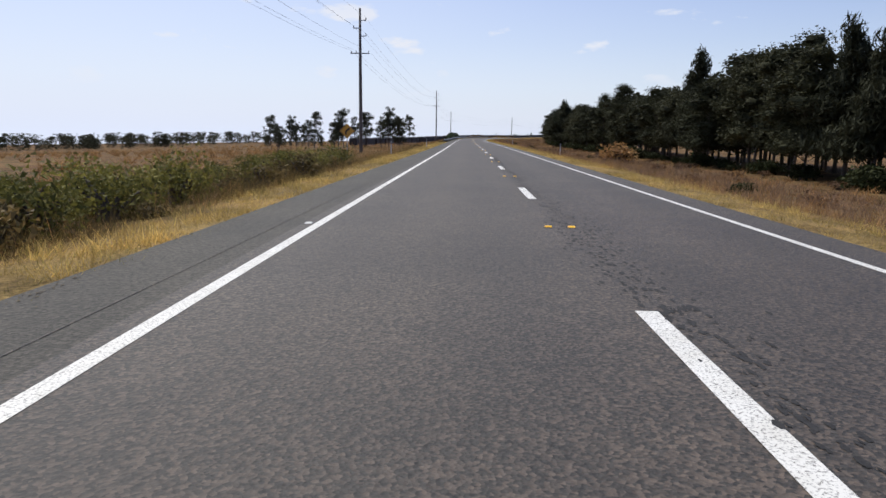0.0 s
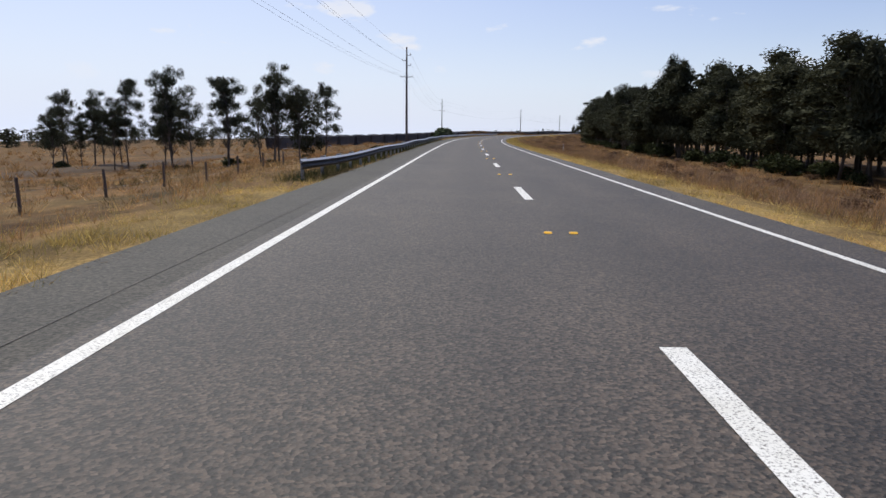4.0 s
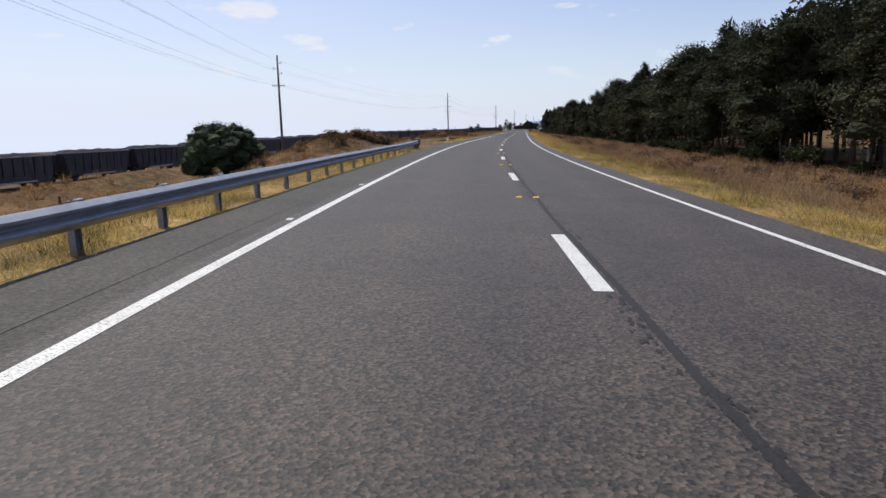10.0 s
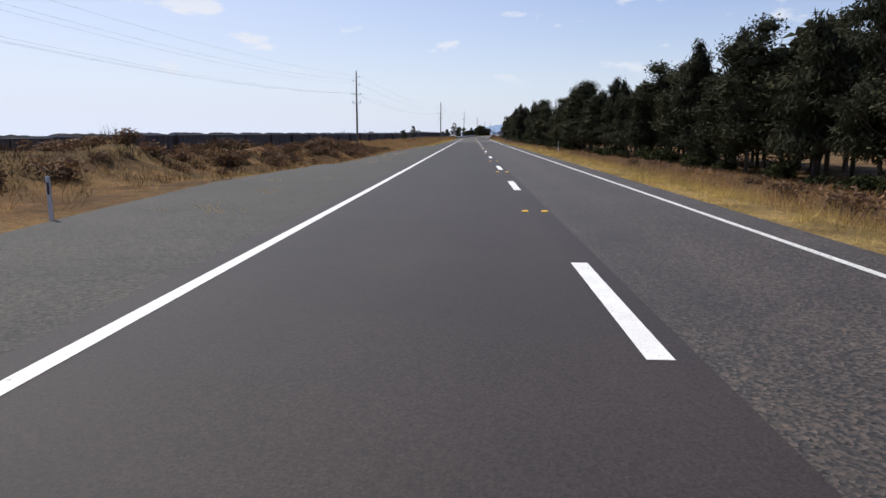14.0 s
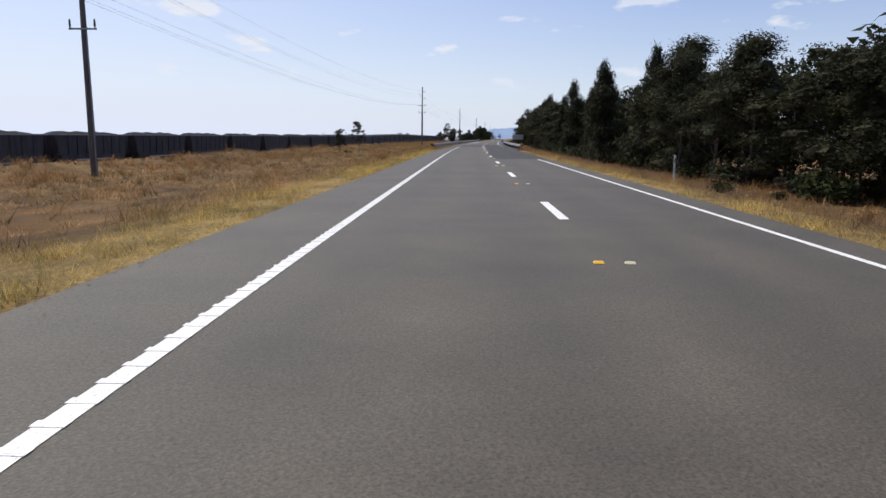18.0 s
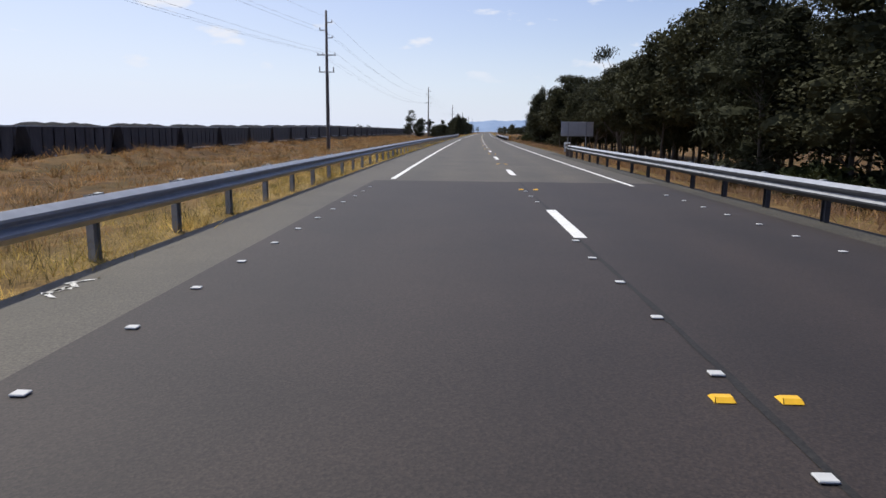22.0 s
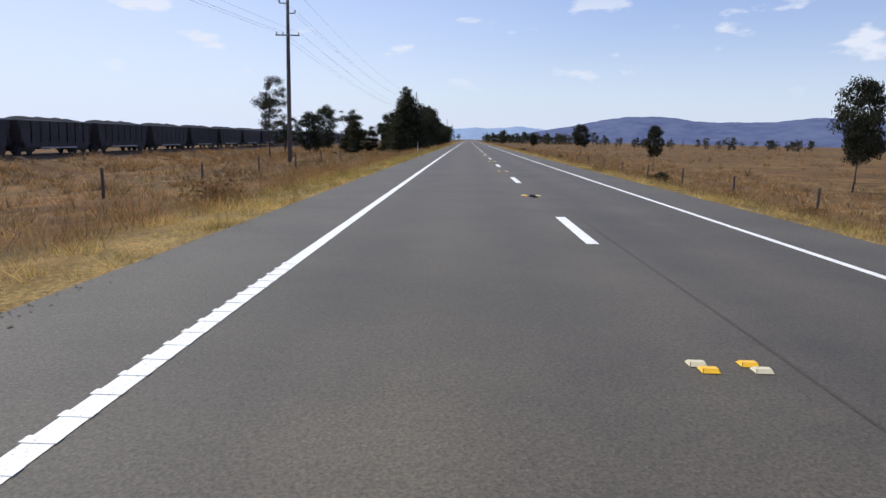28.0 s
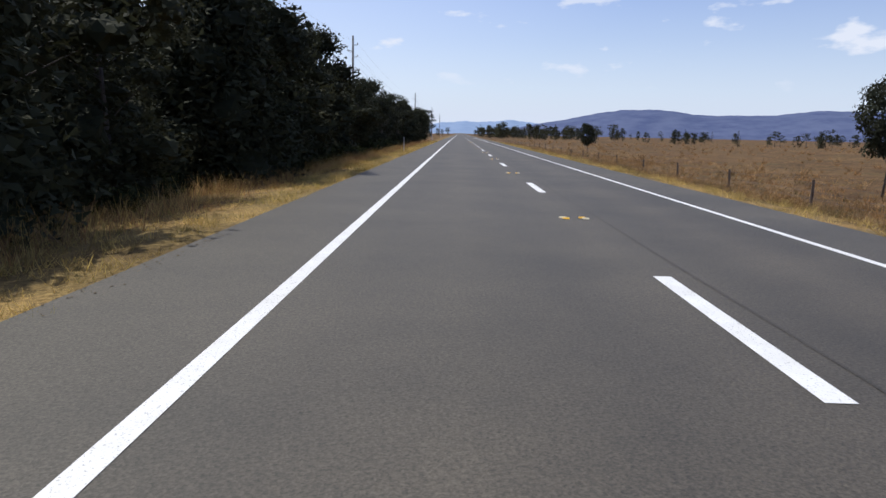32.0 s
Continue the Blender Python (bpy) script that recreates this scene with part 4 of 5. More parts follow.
# the wood on the right-hand side: its front trees one by one, the rows behind as one mass
wood = Woods("wood_interior", "dark tangled trees deeper in the roadside wood", DEEP)
s = 54.0
while s < 766:
    for row in range(4):
        lat = front(s) + row * 4.4 + rnd.uniform(-1.6, 2.2) + (0 if s < 740 else 1)
        h = tall(s) * rnd.uniform(0.72, 1.08) * (1.0 if row else 0.96)
        sp = s + rnd.uniform(-1.3, 1.3)
        i = rnd.randrange(5)
        if row:
            wood.put(i, sp, lat, h * 0.95, 1.6, rnd.uniform(0, 6.28))
            continue
        needle = rnd.random() < float(np.interp(s, [80, 420, 520, 640, 655, 722, 732], [0.12, 0.15, 0.5, 0.45, 0.15, 0.15, 0.6]))
        gum = not needle and rnd.random() < float(np.interp(s, [200, 260, 340, 400, 650, 660, 720, 725], [0.0, 0.5, 0.5, 0.05, 0.1, 0.5, 0.4, 0.0]))
        if needle:
            key, ms, nm, lb, base, wide = ("needle", i), NEEDLES[i], "she_oak", "dark feathery she-oak at the edge of the wood", 12.0, 1.5
            h *= 1.08
        elif gum:
            key, ms, nm, lb, base, wide = ("gum", i), GUMS[i], "gum_tree", "tall dark gum tree at the edge of the wood", 10.0, 1.25
        else:
            key, ms, nm, lb, base, wide = ("dense", i), DENSE[i], "tree", "dark dense round-crowned tree in the roadside wood", 12.0, rnd.uniform(1.3, 1.7)
        if 330 < s <= 530 and not gum and not needle:
            i = rnd.randrange(3)
            key, ms = ("mid", i), MID[i]
        if 640 < s <= 726 and not gum and not needle:
            i = rnd.randrange(3)
            key, ms = ("tall", i), TALL[i]
        elif 640 < s <= 726 and needle:
            i = rnd.randrange(3)
            key, ms = ("needle", i), NEEDLES[i]
        if (530 < s < 652 or s > 726) and not gum:
            i = rnd.randrange(3)
            key, ms = ("near_" + nm, i), (NEAR_NEEDLES if needle else NEAR_DENSE)[i]
        k = h / base
        m = Matrix.LocRotScale(at(sp, lat, -0.1), Euler((0, 0, rnd.uniform(0, 6.28))), (k * wide, k * wide, k))
        plant.put(key, nm, ms, lb, nm.replace("_", " "), m, "trees of the roadside wood")
    s += 4.4
wood.done()


def single(kind, i, s, lat, height, label, name="tree", wide=1.0, turn=None):
    src, base = {"gum": (GUMS, 10.0), "cone": (CONES, 8.0), "needle": (NEEDLES, 12.0), "dense": (DENSE, 12.0), "bush": (BUSHES, 1.5), "scrub": (SCRUB, 1.0), "near": (NEAR_DENSE, 12.0), "dome": (DOME, 4.4), "weeds": (WEEDS, 1.0), "green_weeds": (GREEN_WEEDS, 1.0), "bushy": (BUSHY, 10.0), "lone": (LONE, 10.0), "thick": (THICK, 7.0), "thick_far": (THICK_FAR, 7.0)}[kind]
    k = height / base
    m = Matrix.LocRotScale(at(s, lat, -0.08), Euler((0, 0, rnd.uniform(0, 6.28) if turn is None else turn)), (k * wide, k * wide, k))
    plant.put((kind, i % len(src)), name, src[i % len(src)], label, "bush" if kind in ("bush", "scrub", "dome", "weeds", "green_weeds") else "tree", m)


# a row of gums beside the paddock, far left at first
for i in range(19):
    u = i / 18
    single("gum", i, 221 - 22 * u + rnd.uniform(-6, 6), -66 + 47.8 * u + rnd.uniform(-2, 2), rnd.uniform(8.0, 10.4) if i % 4 else 11.6, "slender gum tree in a thin row across the paddock", "gum_tree", 0.8)
for i, (s, lat, h) in enumerate([(206, -21.0, 8.8), (203, -23.5, 9.6), (204, -30.0, 10.4)]):
    single("gum" if i else "bushy", i, s, lat, h, "leafy gum tree at the end of the thin row", "gum_tree", 0.9)
for i in range(9):
    u = i / 8
    single("bush", i, 219 - 18 * u + rnd.uniform(-4, 4), -62 + 42 * u + rnd.uniform(-2, 2), rnd.uniform(0.8, 1.7), "dark shrub under the thin row of gums", "shrub", 1.3)
for i in range(110):
    side = -1 if i % 2 else 1
    s = rnd.uniform(20, 1000)
    if side < 0 and 335 < s < 480:
        continue
    lat = -7.4 - 22 * rnd.random() ** 1.6 if side < 0 else 6.2 + 6 * rnd.random()
    single("scrub" if i % 3 else "bush", i, s, lat, rnd.uniform(0.35, 0.85), "low dry weedy bush in the roadside grass", "bush", 1.2)
for i in range(60):
    s = rnd.uniform(14, 56)
    single("weeds", i, s, -6.9 - 8 * rnd.random(), rnd.uniform(0.45, 1.15), "brown and olive weedy bush beside the shoulder", "bush", 1.15)
for i in range(46):
    s = rnd.uniform(24, 56)
    single("green_weeds", i, s, -7.6 - 6.5 * rnd.random(), rnd.uniform(0.8, 1.6), "yellow-green leafy weeds beside the shoulder", "bush", 1.0)
for i, (s, lat, h) in enumerate([(359.6, -6.3, 0.38), (361.0, -6.8, 0.36), (364, -6.6, 0.36), (371, -6.7, 0.46), (376.5, -6.9, 0.44), (380, -6.6, 0.36), (386, -6.4, 0.34), (392, -6.3, 0.3), (398, -6.3, 0.36)]):
    single("bush", i, s, lat, h, "small dark green tussock in the golden verge", "bush", 1.25)
single("dome", 0, 349, -25.8, 5.0, "dense round green bush beyond the guard rail", "bush", 1.3)
single("needle", 1, 356, -31.2, 4.4, "small dark spiky shrub beside the round bush", "shrub", 2.4)
single("gum", 2, 621, -21, 5.2, "small feathery gum on the railway side", "gum_tree", 0.95)
single("gum", 0, 625, -25, 4.2, "small feathery gum on the railway side", "gum_tree", 0.95)
single("gum", 3, 617, -23.5, 3.6, "small feathery gum on the railway side", "gum_tree", 0.95)
for i, (s, lat, h) in enumerate([(875, -28, 10.2), (890, -26, 6.6), (893, -31, 6.2), (905, -27, 8.2), (915, -24, 7.8)]):
    single("bushy" if i in (1, 3) else "gum", i + 1, s, lat, h, "grey-green gum tree between the highway and the railway", "gum_tree", 1.35 if i else 0.85)
single("cone", 0, 872, -9.4, 8.4, "dense dark conical tree beside the highway", "tree", 1.45)
for i, (s, lat, h) in enumerate([(882, -11.2, 7.6), (885.8, -10.6, 3.8), (888.5, -10.4, 3.4), (893, -15, 4.0), (899, -18, 4.3), (906, -21.5, 4.6), (886, -18.5, 4.8), (891, -20, 5.2)]):
    single("thick", i, s, lat, h, "dark leafy roadside tree in a long thicket", "tree", 1.05 if h > 6 else 1.5)
s = 878.0
i = 0
while s < 1045:
    for row in range(0 if 884.5 < s < 890.5 else 3 if 930 < s < 950 else 2 if s > 911 else 1):
        single((("thick", "thick", "cone", "thick") if s < 920 else ("thick_far", "thick_far", "dense", "thick_far") if s < 950 else ("thick_far", "thick_far", "dense", "gum"))[(i * 7 + row) % 4], i, s + rnd.uniform(-1.2, 1.2), -9.8 - row * 4.5 + rnd.uniform(-0.7, 0.7), float(np.interp(s, [898, 904, 932, 942], [6.0, 7.7, 7.3, 5.8])) * rnd.uniform(0.86, 1.1), "dark leafy roadside tree in a long thicket", "tree", 1.3)
        i += 1
    s += 3.6
for i, (s, lat, h) in enumerate([(835, 26.5, 8.2), (866, 20.5, 5.3), (848, 34, 6.5)]):
    single("lone", i, s, lat, h, "lone oval-crowned tree in the brown paddock", "tree", 0.85)
for i, (s, lat, h) in enumerate([(940, 24, 7.2), (1019, 21, 5.6)]):
    single("lone", i, s, lat, h, "lone round-crowned gum tree in the brown paddock", "gum_tree", 1.15)

for i in range(34):
    single("bush", i, 872 + i * 2.9 + rnd.uniform(-1, 1), -8.3 - rnd.uniform(0, 1.2), rnd.uniform(0.8, 1.6), "dark shrub at the foot of the roadside thicket", "shrub", 1.4)

# the last trees of the wood, beyond the end of the rails
for i, (s, lat, h) in enumerate([(756, 12.8, 9.4), (761, 11.6, 9.0), (765, 13.6, 8.6)]):
    single("near", i, s, lat, h, "dark dense tree at the end of the roadside wood", "tree", 1.25)

# the undergrowth in front of the wood
for i in range(150):
    s = 58 + i * 4.6 + rnd.uniform(-2, 2)
    if s < 752 and not 655 < s < 738 and not (505 < s < 575 and i % 3):
        single("bush", i, s, front(s) - rnd.uniform(0.5, 3.0), rnd.uniform(0.9, 2.4), "dark leafy shrub under the trees of the wood", "shrub", 1.3)
for i, (s, lat, h) in enumerate([(93, 15.5, 2.6), (94.5, 16.6, 2.2)]):
    single("scrub", i, s, lat, h, "large dry russet bush on the verge", "bush", 1.5)

brush = Woods("verge_scrub", "low dry scrub over the bank between the verge and the wood", [[(v * 10, f) for v, f in map(arrays, m)] for m in SCRUB + WEEDS[:1]], [M_BARK, M_HEATH], "scrub")
for i in range(210):
    s = rnd.uniform(24, 470)
    brush.put(i, s, rnd.uniform(6.6, max(9.0, front(s) - 2)), rnd.uniform(0.35, 0.95), rnd.uniform(1.2, 2.0), rnd.uniform(0, 6.28))
brush.done()

# ---------------------------------------------------------------- far distance
far_left, far_right, far_end = Woods("far_woods", "distant dark trees beyond the railway", LIGHT), Woods("far_woods", "distant dark trees across the brown paddock", LIGHT), Woods("far_woods", "distant dark trees beside the end of the road", LIGHT)
for i in range(170):
    s = rnd.uniform(1050, 2000)
    lat = rnd.choice([-1, 1]) * rnd.uniform(14, 50 + 240 * rnd.random())
    if lat < 0 and s < 1150:
        lat -= 30
    if lat > 0:
        s = s * 0.5 + 900
    far_end.put(i, s, lat, rnd.uniform(6, 11), 1.3, rnd.uniform(0, 6.28))
for i in range(80):
    far_end.put(i, rnd.uniform(1330, 1650), rnd.uniform(14, 110), rnd.uniform(7, 12), 1.7, rnd.uniform(0, 6.28))
for i in range(200):
    far_left.put(i, rnd.uniform(120, 530), -rnd.gauss(240, 22), rnd.uniform(4.5, 9.5), 2.2, rnd.uniform(0, 6.28))
for i in range(80):
    far_left.put(i, rnd.uniform(250, 560), -rnd.uniform(260, 520), rnd.uniform(5, 9.5), 2.0, rnd.uniform(0, 6.28))
for i in range(26):
    far_left.put(i, rnd.uniform(345, 368), -rnd.uniform(96, 138), rnd.uniform(4.2, 6.4), 1.5, rnd.uniform(0, 6.28))
CLUMPS = [(1205, 155), (1190, 192), (1160, 215), (1110, 228), (1350, 250), (1280, 120), (1000, 260), (1420, 180)]
for i in range(88):
    s, lat = CLUMPS[i % 8]
    k = 5 if i % 3 else 24
    far_right.put(i, s + rnd.gauss(0, k * 1.5), lat + rnd.gauss(0, k), rnd.uniform(3.5, 8), 1.7, rnd.uniform(0, 6.28))
for w in (far_left, far_right, far_end):
    w.done()


def ridge(name, dist0, az0, az1, height, seed, mat, depth, label):
    """A far ridge that rises from the plain; azimuths in degrees right of the road's end."""
    rng = np.random.default_rng(seed)
    o = plan(880, 0)
    base = float(heading(900))
    n, w = 90, 7
    ph = rng.uniform(0, 6.28, 6)
    v = []
    for i in range(n):
        u = i / (n - 1)
        az = base - radians(az0 + (az1 - az0) * u)
        h = height * min(1, u / 0.25) ** 0.8 * min(1, (1 - u) / 0.12) ** 0.7
        h *= 0.86 + 0.08 * math.sin(u * 9 + ph[0]) + 0.05 * math.sin(u * 21 + ph[1]) + 0.02 * math.sin(u * 47 + ph[2])
        for j in range(w):
            q = j / (w - 1)
            r = dist0 + depth * q
            zz = h * math.sin(q * math.pi / 2) ** 1.2 + (0.02 * h * math.sin(u * 130 + j * 2.1) if j else 0)
            v.append((float(o[0]) - math.sin(az) * r, float(o[1]) + math.cos(az) * r, -4 + zz))
    idx = np.arange(n * w).reshape(n, w)
    f = np.stack([idx[:-1, :-1], idx[1:, :-1], idx[1:, 1:], idx[:-1, 1:]], -1).reshape(-1, 4)
    tagged(new(name, mesh(name, np.array(v), f, mat, True)), label, "hill", kind="structure")


# both ridges carry distance haze in their colour and glow
ridge("backdrop_hills", 2300, 3, 44, 128, 3, M_HILL, 700, "long wooded ridge on the horizon, painted in haze blue")
ridge("backdrop_far_hills", 3400, -5, 9, 85, 8, M_HILL_FAR, 600, "pale hills at the end of the road, haze painted in")

# ---------------------------------------------------------------- railway
track_lat = lambda s: float(np.interp(s, [200, 450, 600, 700, 880, 1060, 1400], [-52, -52, -44, -40, -46, -54, -62]))
track_z = lambda s: float(np.interp(s, [200, 300, 360, 430, 500, 650, 720, 810, 1060], [-4.4, -4.4, -4.2, -3.5, -2.75, -2.55, -2.35, -1.6, -1.6]))
bed = []
bed_s = np.arange(150, 1500, 10.0)
for s in bed_s:
    c = track_lat(s)
    for d, z in ((-6, -0.8), (-2.6, 0.45), (2.6, 0.45), (6, -0.8)):
        x, y = plan(s, c + d)
        bed.append((float(x), float(y), track_z(s) + z))
idx = np.arange(len(bed)).reshape(-1, 4)
tagged(new("railway_embankment", mesh("railway", np.array(bed), np.stack([idx[:-1, :-1], idx[:-1, 1:], idx[1:, 1:], idx[1:, :-1]], -1).reshape(-1, 4), M_BALLAST)), "low ballasted railway embankment across the paddock", "railway", kind="structure")


def coal_wagon():
    top = thing("coal_wagon", "dark grey steel coal hopper wagon standing on the railway", "train wagon", "wagons of the coal train")
    L, W, H = 6.6, 1.45, 3.3
    body = Shape()
    ring = [(-L + 0.9, -W, 0.72), (L - 0.9, -W, 0.72), (L - 0.9, W, 0.72), (-L + 0.9, W, 0.72), (-L - .1, -W - .05, H), (L + .1, -W - .05, H), (L + .1, W + .05, H), (-L - .1, W + .05, H)]
    body.add(ring, [(0, 1, 5, 4), (1, 2, 6, 5), (2, 3, 7, 6), (3, 0, 4, 7), (3, 2, 1, 0)])
    part("body", body.mesh("wagon_body", M_WAGON), top)
    for k in range(9):
        x = -L + 0.4 + k * (2 * L - 0.8) / 8
        for sd in (-1, 1):
            part("side_rib", Shape().box(x - 0.06, sd * (W + 0.005) - 0.06, 1.25, x + 0.06, sd * (W + 0.005) + 0.06, H).mesh("rib", M_WAGON) if k == 0 else bpy.data.meshes["rib"], top, place=None if k == 0 else Matrix.Translation((x + L - 0.4, 0 if sd > 0 else 0, 0)))
    part("top_rail", Shape().box(-L - .16, -W - .12, H, L + .16, -W + .02, H + .12).box(-L - .16, W - .02, H, L + .16, W + .12, H + .12).box(-L - .16, -W, H, -L, W, H + .12).box(L, -W, H, L + .16, W, H + .12).mesh("top_rail", M_POST), top)
    heap = []
    for i in range(13):
        for j in range(5):
            x, y = -L + 0.1 + i * (2 * L - 0.2) / 12, -W + 0.05 + j * (2 * W - 0.1) / 4
            e = min(1, (1 - abs(x) / L) * 3.5) * (1 - (y / W) ** 2)
            heap.append((x, y, H - 0.06 + 0.55 * e * (0.85 + 0.15 * math.sin(i * 2.3 + j))))
    ix = np.arange(65).reshape(13, 5)
    part("coal_load", mesh("coal_load", np.array(heap), np.stack([ix[:-1, :-1], ix[1:, :-1], ix[1:, 1:], ix[:-1, 1:]], -1).reshape(-1, 4), M_COAL, True), top, "heaped black coal")
    for sd in (-1, 1):
        part("sill", Shape().box(-3.3, sd * W - 0.06, 0.62, 3.3, sd * W + 0.06, 0.78, 0.01).mesh("sill", M_ALU), top, "pale steel sill")
    part("underframe", Shape().box(-L - 0.3, -0.35, 0.95, L + 0.3, 0.35, 1.25).box(-3.2, -1.2, 0.55, -1.2, 1.2, 1.25).box(1.2, -1.2, 0.55, 3.2, 1.2, 1.25).mesh("underframe", M_DARKSTEEL), top)
    bogie = Shape().box(-1.3, -1.08, 0.35, 1.3, -0.92, 0.75, 0.04).box(-1.3, 0.92, 0.35, 1.3, 1.08, 0.75, 0.04).box(-0.25, -1.0, 0.4, 0.25, 1.0, 0.8).mesh("bogie", M_DARKSTEEL)
    axle = Shape().tube([(0, -0.8, 0), (0, 0.8, 0)], 0.08, 6)
    for y in (-0.75, 0.75):
        axle.tube([(0, y - 0.07, 0), (0, y + 0.07, 0)], 0.46, 14)
    axle = axle.mesh("wheelset", M_DARKSTEEL)
    for x in (-4.9, 4.9):
        b = part("bogie", bogie, top, place=Matrix.Translation((x, 0, 0)))
        for dx in (-0.9, 0.9):
            part("wheelset", axle, b, place=Matrix.Translation((dx, 0, 0.46)))
    return top


wagon = coal_wagon()
s, n = 281.7, 0
while s < 1120:
    c = track_lat(s)
    x0, y0 = plan(s - 5, track_lat(s - 5))
    x1, y1 = plan(s + 5, track_lat(s + 5))
    x, y = plan(s, c)
    z = track_z(s) + 0.45
    m = Matrix.LocRotScale((float(x), float(y), z), Euler((0, 0, math.atan2(float(y1 - y0), float(x1 - x0)))), None)
    if n == 0:
        wagon.matrix_basis = m
    else:
        copy_thing(wagon, m)
    s += 14.3
    n += 1


# ---------------------------------------------------------------- roadside furniture
def warning_sign():
    top = thing("warning_sign", "yellow diamond curve warning sign with a black arrow", "road sign")
    part("post", Shape().tube([(0, 0.03, -0.6), (0, 0.03, 2.28)], 0.03, 8).mesh("sign_post", M_POST), top)
    d = 0.48
    board = part("board", Shape().add([(0, 0, 1.86 - d), (d, 0, 1.86), (0, 0, 1.86 + d), (-d, 0, 1.86), (0, 0.012, 1.86 - d), (d, 0.012, 1.86), (0, 0.012, 1.86 + d), (-d, 0.012, 1.86)],
                 [(0, 1, 2, 3), (7, 6, 5, 4), (0, 4, 5, 1), (1, 5, 6, 2), (2, 6, 7, 3), (3, 7, 4, 0)]).mesh("sign_board", M_YELLOW), top)
    y = -0.004
    e = d - 0.035
    rim = [(0, y, 1.86 - e), (e, y, 1.86), (0, y, 1.86 + e), (-e, y, 1.86)]
    e -= 0.025
    rim += [(0, y, 1.86 - e), (e, y, 1.86), (0, y, 1.86 + e), (-e, y, 1.86)]
    part("border", Shape().add(rim, [(0, 1, 5, 4), (1, 2, 6, 5), (2, 3, 7, 6), (3, 0, 4, 7)]).mesh("sign_border", M_BLACK), board, "black border")
    pts = [(-0.07, 1.63), (-0.07, 1.80), (-0.03, 1.90), (0.07, 1.96)]
    sh = Shape()
    w = 0.045
    for (x0, z0), (x1, z1) in zip(pts, pts[1:]):
        n = Vector((z1 - z0, 0, -(x1 - x0))).normalized() * w
        sh.add([(x0 - n.x, y, z0 - n.z), (x0 + n.x, y, z0 + n.z), (x1 + n.x, y, z1 + n.z), (x1 - n.x, y, z1 - n.z)], [(0, 1, 2, 3)])
    sh.add([(0.03, y, 2.06), (0.10, y, 1.87), (0.21, y, 2.01)], [(0, 1, 2)])
    part("arrow", sh.mesh("sign_arrow", M_BLACK), board, "black curving arrow")
    return top


warning_sign().matrix_basis = stand(58.6, -9.0, 0.1)


def direction_sign():
    """A large roadside sign, seen from its bare back."""
    top = thing("road_sign", "large roadside sign seen from its bare aluminium back", "road sign")
    for x in (-0.75, 0.75):
        part("post", Shape().tube([(x, -0.05, -0.8), (x, -0.05, 2.72)], 0.04, 8).mesh("sign_post", M_POST), top)
    part("board", Shape().box(-1.35, 0.0, 1.55, 1.35, 0.02, 2.75, 0.004).mesh("sign_board", M_ALU), top)
    for z in (1.75, 2.15, 2.55):
        part("stiffener", Shape().box(-1.33, -0.03, z - 0.03, 1.33, 0.0, z + 0.03, 0.004).mesh("stiffener", M_ALU), top)
    return top


direction_sign().matrix_basis = stand(676.5, 7.6, 0.1)


def hazard_marker(flip, w, h0, h1):
    top = thing("hazard_marker", "yellow and black striped end marker on the guard rail", "hazard marker", "rail end markers")
    part("post", Shape().box(-0.03, 0.02, -0.5, 0.03, 0.05, h1 - 0.05).mesh("marker_post", M_POST), top)
    board = part("board", Shape().box(-w, 0, h0, w, 0.015, h1, 0.003).mesh("marker_board", M_YELLOW), top)
    y, k = -0.004, flip
    part("stripe", Shape().add([(-w * k, y, h0 + 0.50 * (h1 - h0)), (-w * k, y, h0 + 0.76 * (h1 - h0)), (w * k, y, h0 + 0.46 * (h1 - h0)), (w * k, y, h0 + 0.20 * (h1 - h0))], [(0, 1, 2, 3)]).mesh("marker_stripe", M_BLACK), board, "black slanting stripe")
    return top


hazard_marker(1, 0.19, 0.2, 0.86).matrix_basis = stand(578.6, -5.5, 0.06)
hazard_marker(-1, 0.145, 0.22, 0.76).matrix_basis = stand(582.3, 4.0, 0.06)
hazard_marker(-1, 0.145, 0.18, 0.72).matrix_basis = stand(714.4, 3.8, 0.06)


def rail_end(yellow):
    top = thing("rail_terminal", "box-shaped steel end terminal of a guard rail" + (", with yellow sheeting" if yellow else ""), "rail terminal", "rail terminals")
    part("head", Shape().box(-0.16, -0.02, 0.25, 0.16, 0.05, 0.75, 0.01).mesh("terminal_head", M_YELLOW if yellow else M_ALU), top)
    part("feeder", Shape().box(-0.1, -0.75, 0.44, -0.07, -0.02, 0.52, 0.005).box(-0.1, -0.75, 0.66, -0.07, -0.02, 0.74, 0.005).box(0.04, -0.75, 0.44, 0.07, -0.02, 0.52, 0.005).box(0.04, -0.75, 0.66, 0.07, -0.02, 0.74, 0.005).mesh("feeder", M_STEEL), top)
    for y in (-0.3, -1.6):
        part("timber_post", Shape().box(-0.09, y - 0.07, -0.8, 0.09, y + 0.07, 0.7, 0.01).mesh("timber_post", M_FENCE), top)
    return top


